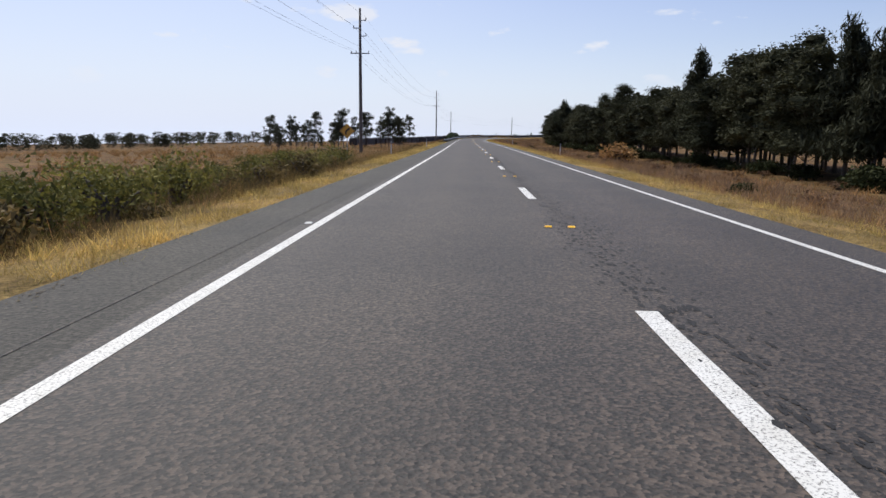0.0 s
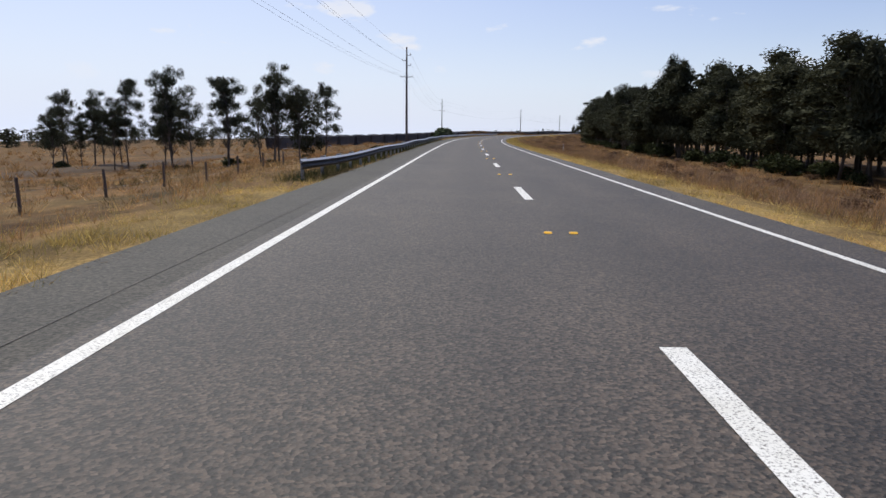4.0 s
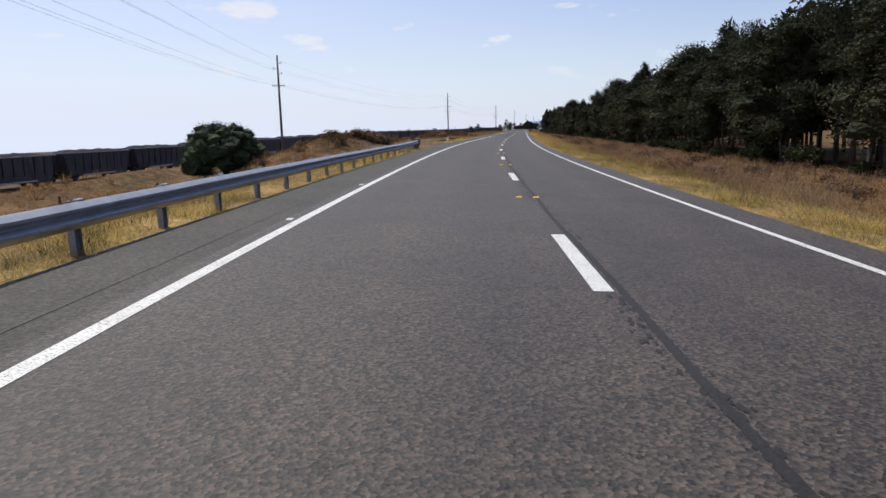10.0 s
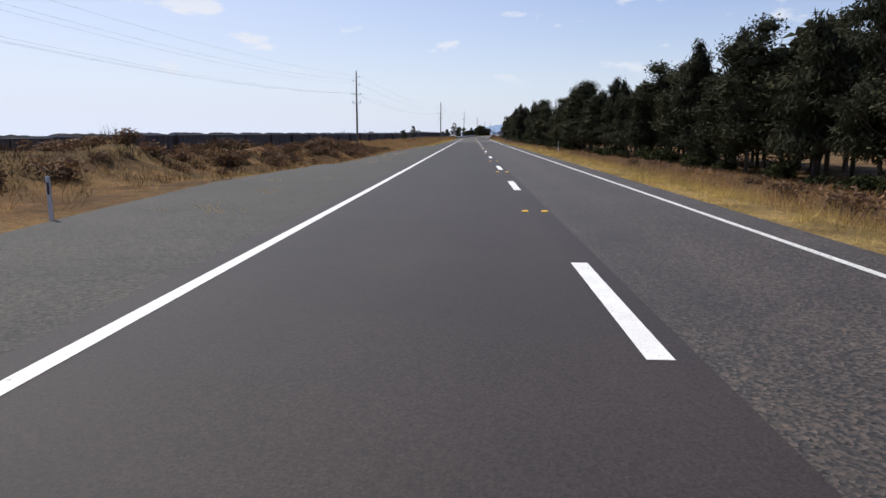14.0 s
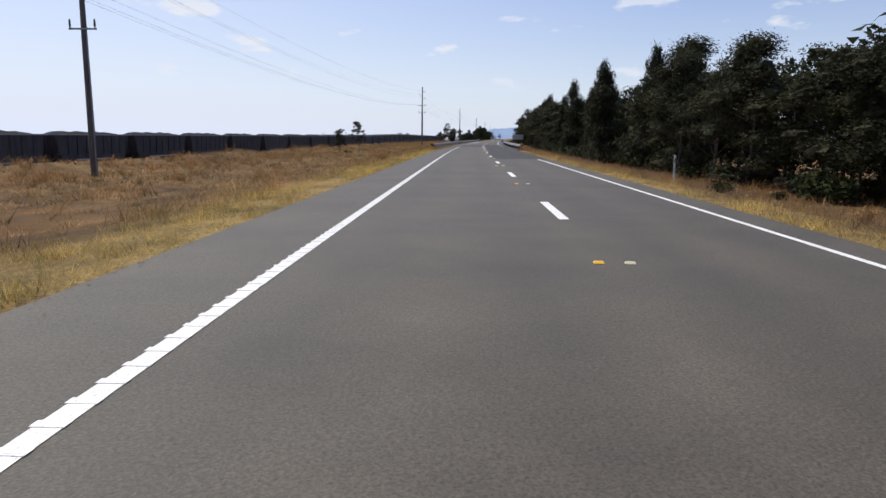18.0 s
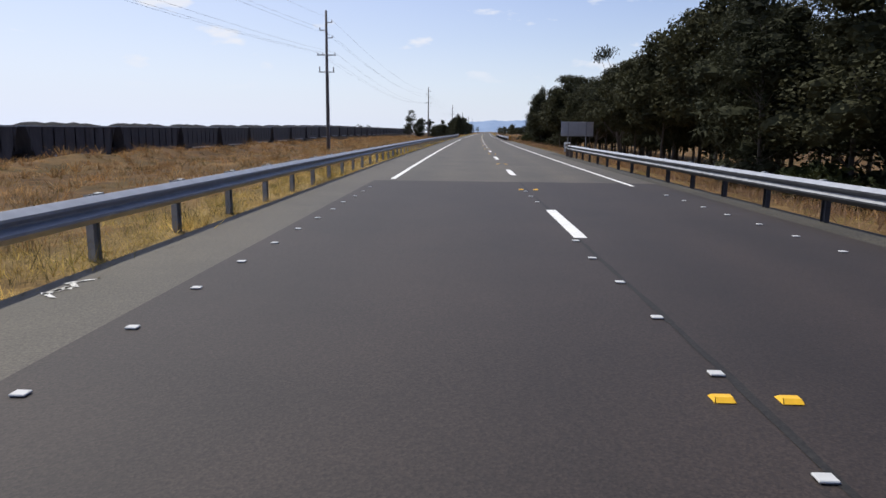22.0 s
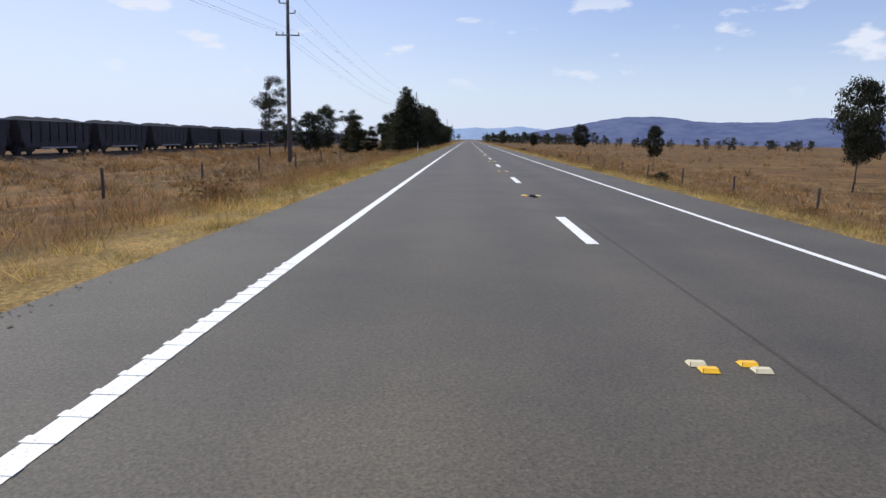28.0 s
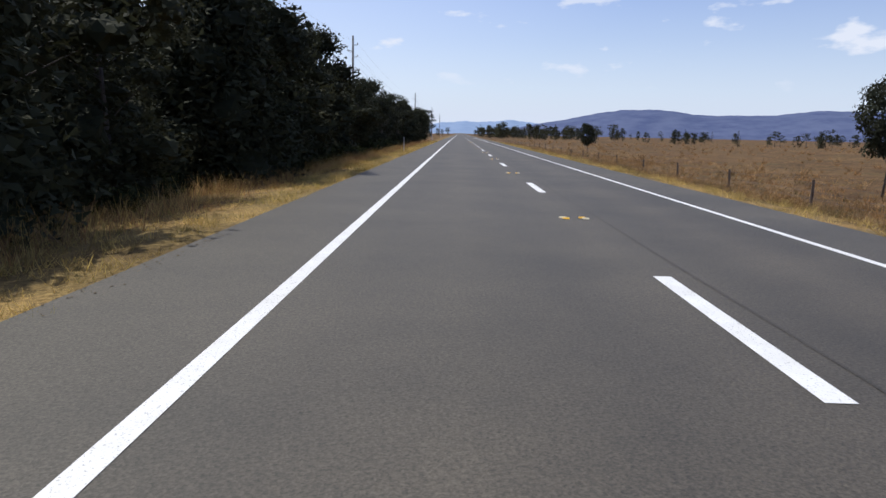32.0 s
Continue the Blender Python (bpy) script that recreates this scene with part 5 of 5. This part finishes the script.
def rail_nose(r):
    top = thing("rail_terminal", "white boxed end terminal of a guard rail on a steel post", "rail terminal", "rail terminals")
    part("head", Shape().box(-0.06, -0.03, 0.30, 0.10, 0.02, 0.70, 0.008).mesh("nose_head", M_WHITE), top)
    for z in (0.36, 0.60):
        part("strap", Shape().box(-0.09, 0.0, z, -0.07, 0.75, z + 0.06, 0.004).mesh("nose_strap", M_WHITE), top)
    part("post", Shape().box(-0.04, 0.3, -0.6, 0.04, 0.42, 0.66, 0.006).mesh("nose_post", M_POST), top)
    top.matrix_basis = Matrix.Translation(on_road(r[0] - 0.02, r[2](r[0]))) @ Matrix.Rotation(float(heading(r[0])), 4, 'Z')


rail_nose(RAIL_C)
rail_nose(RAIL_D)
for r, s, yel in ((RAIL_A, 334.6, True), (RAIL_B, 777.6, False), (RAIL_C, 656.0, False), (RAIL_D, 789.6, False)):
    rail_end(yel).matrix_basis = Matrix.Translation(on_road(s, r[2](r[1]), -0.11 if yel else 0.0)) @ Matrix.Rotation(float(heading(s)), 4, 'Z')


def guide_post():
    top = thing("guide_post", "white plastic roadside guide post with a dark reflector", "guide post", "guide posts along the highway")
    part("post", Shape().add([(-.034, 0, -.3), (.034, 0, -.3), (.028, .03, -.3), (-.028, .03, -.3), (-.034, 0, 1.0), (.034, 0, 1.0), (.028, .03, 1.0), (-.028, .03, 1.0)],
                             [(0, 1, 5, 4), (1, 2, 6, 5), (2, 3, 7, 6), (3, 0, 4, 7), (4, 5, 6, 7)]).mesh("guide_post", M_WHITE), top)
    part("reflector", Shape().box(-0.018, -0.006, 0.72, 0.018, 0.0, 0.9, 0.002).mesh("guide_reflector", M_RED), top, "dark reflector strip")
    return top


gp = guide_post()
gp.matrix_basis = stand(64.6, -6.9)
for s, lat in [(72, 6.2), (96, -6.2), (128, 6.2), (200.5, 9.2), (262, 5.5), (450, 5.5), (532, 5.6), (846, -6.0), (948, -5.9), (1000, -5.9), (1050, -5.9)]:
    copy_thing(gp, stand(s, lat, 0, rnd.uniform(-8, 8)))
copy_thing(gp, stand(408.2, -7.5, -0.3))
copy_thing(gp, stand(875.6, -5.8, -0.45, 0, 1.12))
knocked = copy_thing(gp, stand(357.6, -5.9, 0.0) @ Matrix.Rotation(radians(12), 4, 'Y') @ Matrix.Rotation(radians(-58), 4, 'X') @ Matrix.Diagonal((1.5, 1.0, 1.0, 1.0)))
tagged(knocked, "white guide post knocked over towards the paddock", "guide post", "guide posts along the highway")


def fence(s_list, lat, label):
    top = thing("fence", label, "fence")
    post = Shape().tube([(0, 0, -0.5), (0.01, 0, 0.5), (0, 0.01, 0.95)], [0.055, 0.05, 0.045], 7).mesh("fence_post", M_FENCE)
    for s in s_list:
        part("fence_post", post, top, place=stand(s, lat, 0, rnd.uniform(0, 90)) @ Matrix.Rotation(radians(rnd.uniform(-4, 4)), 4, 'X'))
    for z in (0.3, 0.55, 0.85):
        part("fence_wire", Shape().tube([at(s, lat, z) for s in s_list], 0.004, 4, False).mesh("fence_wire", M_WIRE), top)


fence([794 + i * 7.1 for i in range(40)], 10.2, "old timber fence posts with wire along the paddock")
fence([108 + i * 4.3 for i in range(16)], -13.0, "short weathered fence posts with wire in the roadside weeds")
fence([225 + i * 6.5 for i in range(18)], -14.5, "short dark fence posts with wire beyond the guard rail")
fence([782 + i * 8.0 for i in range(9)], -13.0, "short dark fence posts with wire in the dry grass")

# temporary white markers where the lines are not painted yet
dot = tagged(new("lane_marker", Shape().box(-0.04, -0.035, 0, 0.04, 0.035, 0.013, 0.004).mesh("lane_marker", M_WHITE)), "small white temporary lane marker on the new asphalt", "road marker", "temporary lane markers")
dot.matrix_basis = Matrix.Translation(on_road(592.2, -0.1, 0.004))
for lat, a, b_ in ((-0.1, 593.3, 634), (-3.63, 608.5, 635), (2.81, 608.5, 634), (-3.55, 725, 751), (-0.05, 745, 752), (2.81, 720, 754)):
    s = a
    while s < b_:
        if not (lat == -0.1 and (s - 3.17) % 12 < 3.1):
            copy_thing(dot, Matrix.Translation(on_road(s, lat + rnd.uniform(-0.02, 0.02), 0.004)) @ Matrix.Rotation(float(heading(s)), 4, 'Z'))
        s += 1.12

# raised ribs along the tactile edge line
ribs = Shape()
for a, b_ in ((507, 606), (772, 792), (858, 893)):
    s = a
    while s < b_:
        x, y = plan(np.array([s, s, s + 0.07, s + 0.07]), np.array([LEFT - 0.086, LEFT + 0.076, LEFT + 0.076, LEFT - 0.086]) + float(inset(s)))
        z = 0.0075
        ribs.add([(float(px), float(py), 0.004) for px, py in zip(x, y)] + [(float(px), float(py), z) for px, py in zip(x, y)], [(4, 5, 6, 7), (0, 1, 5, 4), (1, 2, 6, 5), (2, 3, 7, 6), (3, 0, 4, 7)])
        s += 0.27
part("line_ribs", ribs.mesh("line_ribs", M_LINE), lines)["kind"] = "stuff"


# worn joints, cracks and patches in the old seal
def ragged(name, s0, s1, lat, width, mat, parent, seed, up=0.003, gaps=0.0, fine=1.0):
    rng = np.random.default_rng(seed)
    sh = Shape()
    s, w, off = s0, width, 0.0
    while s < s1:
        step = rng.uniform(0.35, 0.9) * fine
        if rng.random() >= gaps:
            n = 4
            ss = np.linspace(s, s + step, n)
            ws = width * rng.uniform(0.8, 1.2, n)
            of = lat + 0.25 * width * np.sin(ss * 0.9) + rng.normal(0, width * 0.05, n)
            a, c = plan(ss, of - ws / 2), plan(ss, of + ws / 2)
            za, zc = road_z(ss, of - ws / 2) + up, road_z(ss, of + ws / 2) + up
            sh.add([(a[0][i], a[1][i], za[i]) for i in range(n)] + [(c[0][i], c[1][i], zc[i]) for i in range(n)], [(i, n + i, n + i + 1, i + 1) for i in range(n - 1)])
        s += step
    return part(name, sh.mesh(name, mat), parent)


ragged("tar_joint", 255, 285, 0.2, 0.06, M_NEW, road, 4, fine=0.35)
ragged("tar_joint", 285, 399, 0.14, 0.07, M_TAR, road, 5, fine=0.25)


def crumbs(s0, s1, count, lat, spread, seed):
    """Small dark pits where stones have broken out of the seal."""
    rng = np.random.default_rng(seed)
    sh = Shape()
    for i in range(count):
        s = rng.uniform(s0, s1)
        l = lat + 0.08 * math.sin(s * 0.7) + rng.normal(0, spread)
        r = rng.uniform(0.006, 0.026)
        n = 6
        pts = []
        for j in range(n):
            an = 2 * math.pi * j / n
            k = r * rng.uniform(0.6, 1.3)
            pts.append(on_road(s + math.sin(an) * k * 2.6, l + math.cos(an) * k, 0.0025 + 0.0015 * (i % 7) / 6 + i * 1e-7))
        sh.add(pts, [tuple(range(n))])
    part("crumbled_joint", sh.mesh("crumbled_joint", M_TAR), road, "dark pits along the broken centre joint")["kind"] = "stuff"


crumbs(4, 66, 1500, 0.14, 0.10, 21)
crumbs(150, 256, 1100, 0.2, 0.06, 22)
crumbs(20, 60, 900, 0.25, 0.22, 24)
crumbs(285, 399, 2200, 0.14, 0.06, 25)
ragged("crack", -20, 330, -4.05, 0.012, M_SEAL, road, 8)
ragged("lane_joint", 637, 1000, 0.32, 0.03, M_JOINT, road, 10)
ragged("lane_joint", 551, 636, -0.03, 0.05, M_TAR, road, 11, gaps=0.1)


# loose grit and earth along both edges of the seal
M_GRIT = soil("edge_grit", (0.055, 0.044, 0.031), (0.19, 0.145, 0.085), 9)


def grit(s0, s1, count, edge, side, seed):
    """Small flecks of earth and grit, thickest at the edge of the seal; side is the way to the road."""
    rng = np.random.default_rng(seed)
    sh = Shape()
    for i in range(count):
        st, l = rng.uniform(s0, s1), edge + side * (abs(rng.normal(0, 0.13)) - 0.05)
        l += side * 0.08 * math.sin(st * 0.8) * math.sin(st * 0.23)
        r = rng.uniform(0.004, 0.013)
        pts = []
        for j in range(6):
            an = math.pi * j / 3
            k = r * rng.uniform(0.5, 1.3)
            pts.append(on_road(st + math.sin(an) * k * 2.2, l + math.cos(an) * k, 0.004 + i * 1e-7))
        sh.add(pts, [tuple(range(6))])
    part("edge_grit", sh.mesh("edge_grit", M_GRIT), road, "loose grit and earth on the edge of the seal")["kind"] = "stuff"


grit(0, 398, 8000, L_EDGE, 1, 31)
grit(480, 1000, 10000, L_EDGE, 1, 32)
grit(0, 574, 6000, R_EDGE, -1, 33)
grit(790, 1000, 2400, R_EDGE + 0.5, -1, 34)


def spray_mark(s, lat, n, seed):
    rng = np.random.default_rng(seed)
    sh = Shape()
    for i in range(n):
        a, b_ = s + i * 0.09, s + i * 0.09 + rng.uniform(0.08, 0.2)
        l0, l1 = lat + rng.uniform(-0.1, 0.1), lat + rng.uniform(-0.1, 0.1)
        q = [on_road(a, l0 - .03, .005), on_road(a, l0 + .03, .005), on_road(b_, l1 + .03, .005), on_road(b_, l1 - .03, .005)]
        sh.add(q, [(0, 1, 2, 3)])
    part("spray_mark", sh.mesh("spray_mark", M_LINE_OLD), road, "white sprayed survey mark")


spray_mark(623.8, -4.7, 7, 1)
spray_mark(710.7, -4.6, 9, 2)


def debris(s, lat, mat, label, category, seed, size):
    rng = np.random.default_rng(seed)
    sh = Shape()
    for i in range(5):
        an = rng.uniform(0, 3.14)
        d = Vector((math.cos(an), math.sin(an), 0)) * size * rng.uniform(0.5, 1.0)
        c = Vector((rng.uniform(-.3, .3) * size, rng.uniform(-.2, .2) * size, 0.03))
        sh.tube([c - d, c + Vector((0, 0, 0.04 * rng.random())), c + d * 0.8], [0.012, 0.03, 0.012], 5)
    ob = tagged(new(category.replace(" ", "_"), sh.mesh("debris", mat)), label, category)
    ob.matrix_basis = Matrix.Translation(on_road(s, lat, 0.0))


debris(597.5, -4.6, M_FENCE, "broken brown branch lying on the shoulder", "branch", 1, 0.28)
debris(800.7, -0.09, M_RUBBER, "small scrap of black tyre rubber on the centre line", "tyre scrap", 2, 0.14)


# ---------------------------------------------------------------- pull-off and spoil heaps
def patch(name, s0, s1, a_of, b_of, mat, label, up):
    ss, us = np.linspace(s0, s1, 46), np.linspace(0, 1, 9)
    v = []
    for s in ss:
        lat = a_of(s) + (b_of(s) - a_of(s)) * us
        x, y = plan(s, lat)
        v.append(np.stack([x, y, ground_z(s, lat) + up], 1))
    ix = np.arange(46 * 9).reshape(46, 9)
    tagged(new(name, mesh(name, np.concatenate(v), np.stack([ix[:-1, :-1], ix[:-1, 1:], ix[1:, 1:], ix[1:, :-1]], -1).reshape(-1, 4), mat, True)), label, "ground", kind="structure")


M_TRACK = soil("dirt_track", (0.068, 0.044, 0.032), (0.175, 0.118, 0.086), 2.6)
patch("ground_dirt_track", 336, 398, lambda s: -5.3 - 8.2 * min(1, (s - 336) / 13) - 0.4 * math.sin(s * 0.9), lambda s: -5.0 - 3.0 * min(1, max(0, s - 353) / 4.5), M_TRACK, "bare reddish dirt track beside the highway", 0.012)
patch("ground_gravel", 398, 478, lambda s: -5.5 - 3.4 * math.sin((s - 398) / 80 * math.pi) ** 0.6, lambda s: -5.3, M_SHOULDER, "grey gravelled pull-off beside the shoulder", 0.035)


heath = Woods("bank_scrub", "dry brown scrubby bushes covering the bank of spoil earth", [[(v * 10, f) for v, f in map(arrays, m)] for m in SCRUB], [M_BARK, M_HEATH], "scrub")
for i in range(260):
    s = rnd.uniform(342, 402) if i % 5 < 2 else rnd.uniform(402, 482)
    foot = float(np.interp(s, [344, 352, 362, 372, 405, 418, 465, 480], [-13, -10.5, -13, -16, -16, -10.5, -9.8, -11]))
    heath.put(i, s, foot - (rnd.uniform(0.5, 13) if s < 402 else rnd.uniform(0.3, 7)), rnd.uniform(0.4, 1.0), rnd.uniform(1.1, 1.5), rnd.uniform(0, 6.28))
for i in range(26):
    heath.put(i, rnd.uniform(351, 358), rnd.uniform(-11.2, -14.0), rnd.uniform(0.7, 1.35), rnd.uniform(1.2, 1.6), rnd.uniform(0, 6.28))
heath.done()


# ---------------------------------------------------------------- grass
def grass(name, label, mat, spots, blades, height, spread, width, seed, bend=0.32):
    """Tufts of bent blades at the given spots (station, lateral place, size)."""
    rng = np.random.default_rng(seed)
    s, lat, size = spots
    x, y = plan(s, lat)
    z = ground_z(s, lat)
    n = len(s)
    base = np.repeat(np.stack([x, y, z - 0.03], 1), blades, 0)
    k = np.repeat(size, blades)
    near = np.repeat(np.clip((np.abs(lat + 0.8) - 3) / 10, 0.42, 1.4), blades)
    m = n * blades
    an = rng.uniform(0, 2 * np.pi, m)
    r = spread * np.sqrt(rng.random(m)) * k
    base[:, 0] += np.cos(an) * r
    base[:, 1] += np.sin(an) * r
    lean = rng.normal(0, bend, (m, 2))
    h = height * k * rng.uniform(0.5, 1.25, m)
    tip = base + np.stack([lean[:, 0] * h, lean[:, 1] * h, h], 1)
    t = rng.uniform(0, 2 * np.pi, m)
    w = np.stack([np.cos(t), np.sin(t), np.zeros(m)], 1) * (width * k * near * rng.uniform(0.7, 1.3, m))[:, None]
    v = np.stack([base - w, base + w, tip], 1).reshape(-1, 3)
    tagged(new(name, tri_mesh(name, v, np.arange(m * 3).reshape(-1, 3), [mat])), label, "grass", kind="stuff")


rg = np.random.default_rng(77)


def lumps(s, lat):
    """Uneven growth, from -1 to 1, in tussocks about two metres across."""
    a = np.sin(s * 2.1 + 1.7 * np.sin(lat * 1.3 + s * 0.21)) * np.sin(lat * 2.6 + 1.3 * np.sin(s * 0.9))
    return 0.6 * a + 0.4 * np.sin(s * 0.37 + lat * 0.9) * np.sin(s * 0.11 - lat * 0.31 + 1.0)


def field(n, s0, s1, lat0, lat1, power=1.0, lo=0.6, hi=1.3):
    """Random spots, thicker towards lat0."""
    s = rg.uniform(s0, s1, n)
    lat = lat0 + (lat1 - lat0) * rg.random(n) ** power
    lat = np.where((lat > 0) & (((s > 583) & (s < 713)) | (s > 790)), lat + 0.55, lat)
    clump = lumps(s, lat)
    keep = (rg.random(n) < 0.55 + 0.5 * clump) & ~((s > 338) & (s < 482) & (lat < np.where(s < 354, -5.0, np.where(s < 402, -7.9, -5.0))) & (lat > np.where(s < 400, -13.5, -8.6)) & (rg.random(n) < 0.97))
    return s[keep], lat[keep], (rg.uniform(lo, hi, n) * (0.9 + 0.45 * clump))[keep]


def both(*sets):
    return tuple(np.concatenate([q[i] for q in sets]) for i in range(3))


grass("verge_grass", "short dry golden grass along both edges of the highway", M_STRAW,
      both(field(3400, 5, 142, -5.05, -6.9, 1.2), field(700, 354.5, 364, -5.2, -7.9), field(19600, 216, 1000, -5.05, -6.9, 1.2), field(12100, 5, 580, 3.65, 5.6, 1.2), field(4400, 790, 1000, 3.65, 5.6, 1.2)), 22, 0.17, 0.18, 0.0125, 1, 0.65)
grass("verge_stalks", "taller straw-coloured stalks at the back of the verge", M_STRAW,
      both(field(5000, 5, 1000, -6.3, -11, 1.4), field(5000, 5, 1000, 5.0, 10, 1.4), field(900, 866, 960, -6.7, -8.0, 1.0, 1.2, 2.2), field(1500, 345, 480, 4.7, 6.9, 1.0, 1.0, 1.9)), 24, 0.25, 0.30, 0.0042, 5)
grass("field_grass", "brown dry grass of the paddocks beside the highway", M_RUSSET,
      both(field(17000, 5, 1010, -6.5, -36, 1.5, 0.6, 1.5), field(4000, 480, 1040, -28, -44, 1.0, 0.9, 1.8), field(7000, 215, 350, -9, -47, 0.8, 0.7, 1.5), field(2600, 780, 1000, -6.2, -8.2, 1.0, 0.8, 1.5), field(16000, 5, 1010, 5.0, 26, 1.6, 0.7, 1.6)), 17, 0.34, 0.33, 0.0115, 2, 0.5)
grass("green_grass", "yellow-green weeds in the dry verge", M_GREENGRASS,
      both(field(8500, 5, 1000, -5.15, -8.5, 1.3, 0.6, 1.3), field(4500, 5, 1000, 3.8, 7.0, 1.3, 0.5, 1.0), field(4600, 185, 352, 3.9, 6.6, 1.1, 0.7, 1.3), field(200, 356, 366, -5.2, -7.4, 1.0, 0.6, 1.1), field(1500, 800, 872, -5.15, -6.6, 1.1, 0.7, 1.3)), 20, 0.20, 0.22, 0.0085, 3, 0.55)
M_WEED = foliage("brown_weeds", (0.055, 0.034, 0.018), (0.17, 0.105, 0.050), 0.25)
grass("roadside_weeds", "tall brown and olive weeds beside the shoulder", M_THICKET,
      both(field(3000, 8, 50, -6.4, -14, 1.2, 0.5, 1.2), field(800, 48, 130, -6.8, -10, 1.2, 0.5, 1.1), field(900, 500, 640, -6.4, -12, 1.2, 0.3, 0.7), field(1500, 778, 1000, -6.3, -16, 1.2, 0.4, 1.2),
           field(1200, 60, 340, 5.2, 12, 1.2, 0.4, 0.9), field(1500, 780, 1000, 4.6, 10, 1.2, 0.4, 0.9)), 30, 0.46, 0.34, 0.0070, 6, 0.45)
grass("rail_weeds", "green weeds round the posts of the guard rails", M_BUSH,
      both(field(900, 143, 334, -5.3, -6.6, 1.3, 0.5, 1.3), field(1300, 579, 777, -5.25, -6.6, 1.3, 0.5, 1.4)), 30, 0.24, 0.18, 0.0055, 7)
sb = rg.uniform(343, 484, 5000)
lb = np.interp(sb, [344, 352, 362, 372, 405, 418, 465, 480], [-13, -10.5, -13, -16, -16, -10.5, -9.8, -11]) - 14 * rg.random(5000)
grass("bank_weeds", "brown weeds on the bank of spoil earth", M_WEED, (sb, lb, rg.uniform(0.6, 1.3, 5000)), 24, 0.40, 0.34, 0.008, 4)
M_TAWNY = foliage("tawny_scrub_grass", (0.17, 0.112, 0.080), (0.38, 0.262, 0.180), 0.3)
grass("tawny_grass", "rough tawny tussock grass on the bank before the wood", M_TAWNY,
      both(field(9000, 20, 480, 5.8, 20, 1.2, 0.7, 1.4), field(5200, 480, 790, 4.0, 11, 1.3, 0.5, 1.2)), 22, 0.40, 0.36, 0.012, 8, 0.5)
grass("rail_undergrowth", "dark weeds under the shade-painted lengths of guard rail", M_BUSH, field(1700, 143, 214, -5.2, -6.3, 1.0, 0.8, 1.5), 22, 0.22, 0.42, 0.011, 9)
M_TAN = foliage("bleached_tussock", (0.26, 0.170, 0.088), (0.58, 0.41, 0.22), 0.34)
grass("bleached_tussocks", "low bleached tussocks scattered over the brown paddocks", M_TAN,
      both(field(9000, 5, 480, -7, -34, 1.3, 0.6, 1.4), field(15000, 480, 1010, -6.8, -40, 1.2, 0.6, 1.5), field(9000, 770, 1060, 5.4, 34, 1.5, 0.6, 1.3)), 11, 0.30, 0.24, 0.016, 10, 0.75)
grass("dark_tussocks", "low dark brown weeds scattered over the paddocks", M_THICKET,
      both(field(6000, 5, 480, -7.5, -34, 1.2, 0.5, 1.3), field(4500, 480, 1010, -7, -38, 1.2, 0.5, 1.4), field(6000, 20, 1050, 5.8, 24, 1.3, 0.5, 1.2)), 11, 0.34, 0.26, 0.016, 11, 0.7)
grass("paddock_tussocks", "dark clumps of dry weeds far out in the paddocks", M_RUSSET,
      both(field(2600, 60, 470, -28, -150, 1.0, 1.0, 2.4), field(1500, 470, 900, -24, -40, 1.0, 0.8, 1.6), field(1700, 800, 1250, 22, 190, 1.2, 0.7, 1.7)), 24, 0.60, 0.20, 0.014, 12, 0.75)
grass("edge_tufts", "small tufts of grass creeping over the edge of the seal", M_GREENGRASS,
      both(field(2400, 5, 340, -4.78, -5.3, 1.0, 0.4, 0.9), field(3200, 480, 1000, -4.78, -5.3, 1.0, 0.4, 0.9), field(2400, 5, 570, 3.4, 3.8, 1.0, 0.4, 0.9)), 16, 0.16, 0.14, 0.007, 13, 0.7)
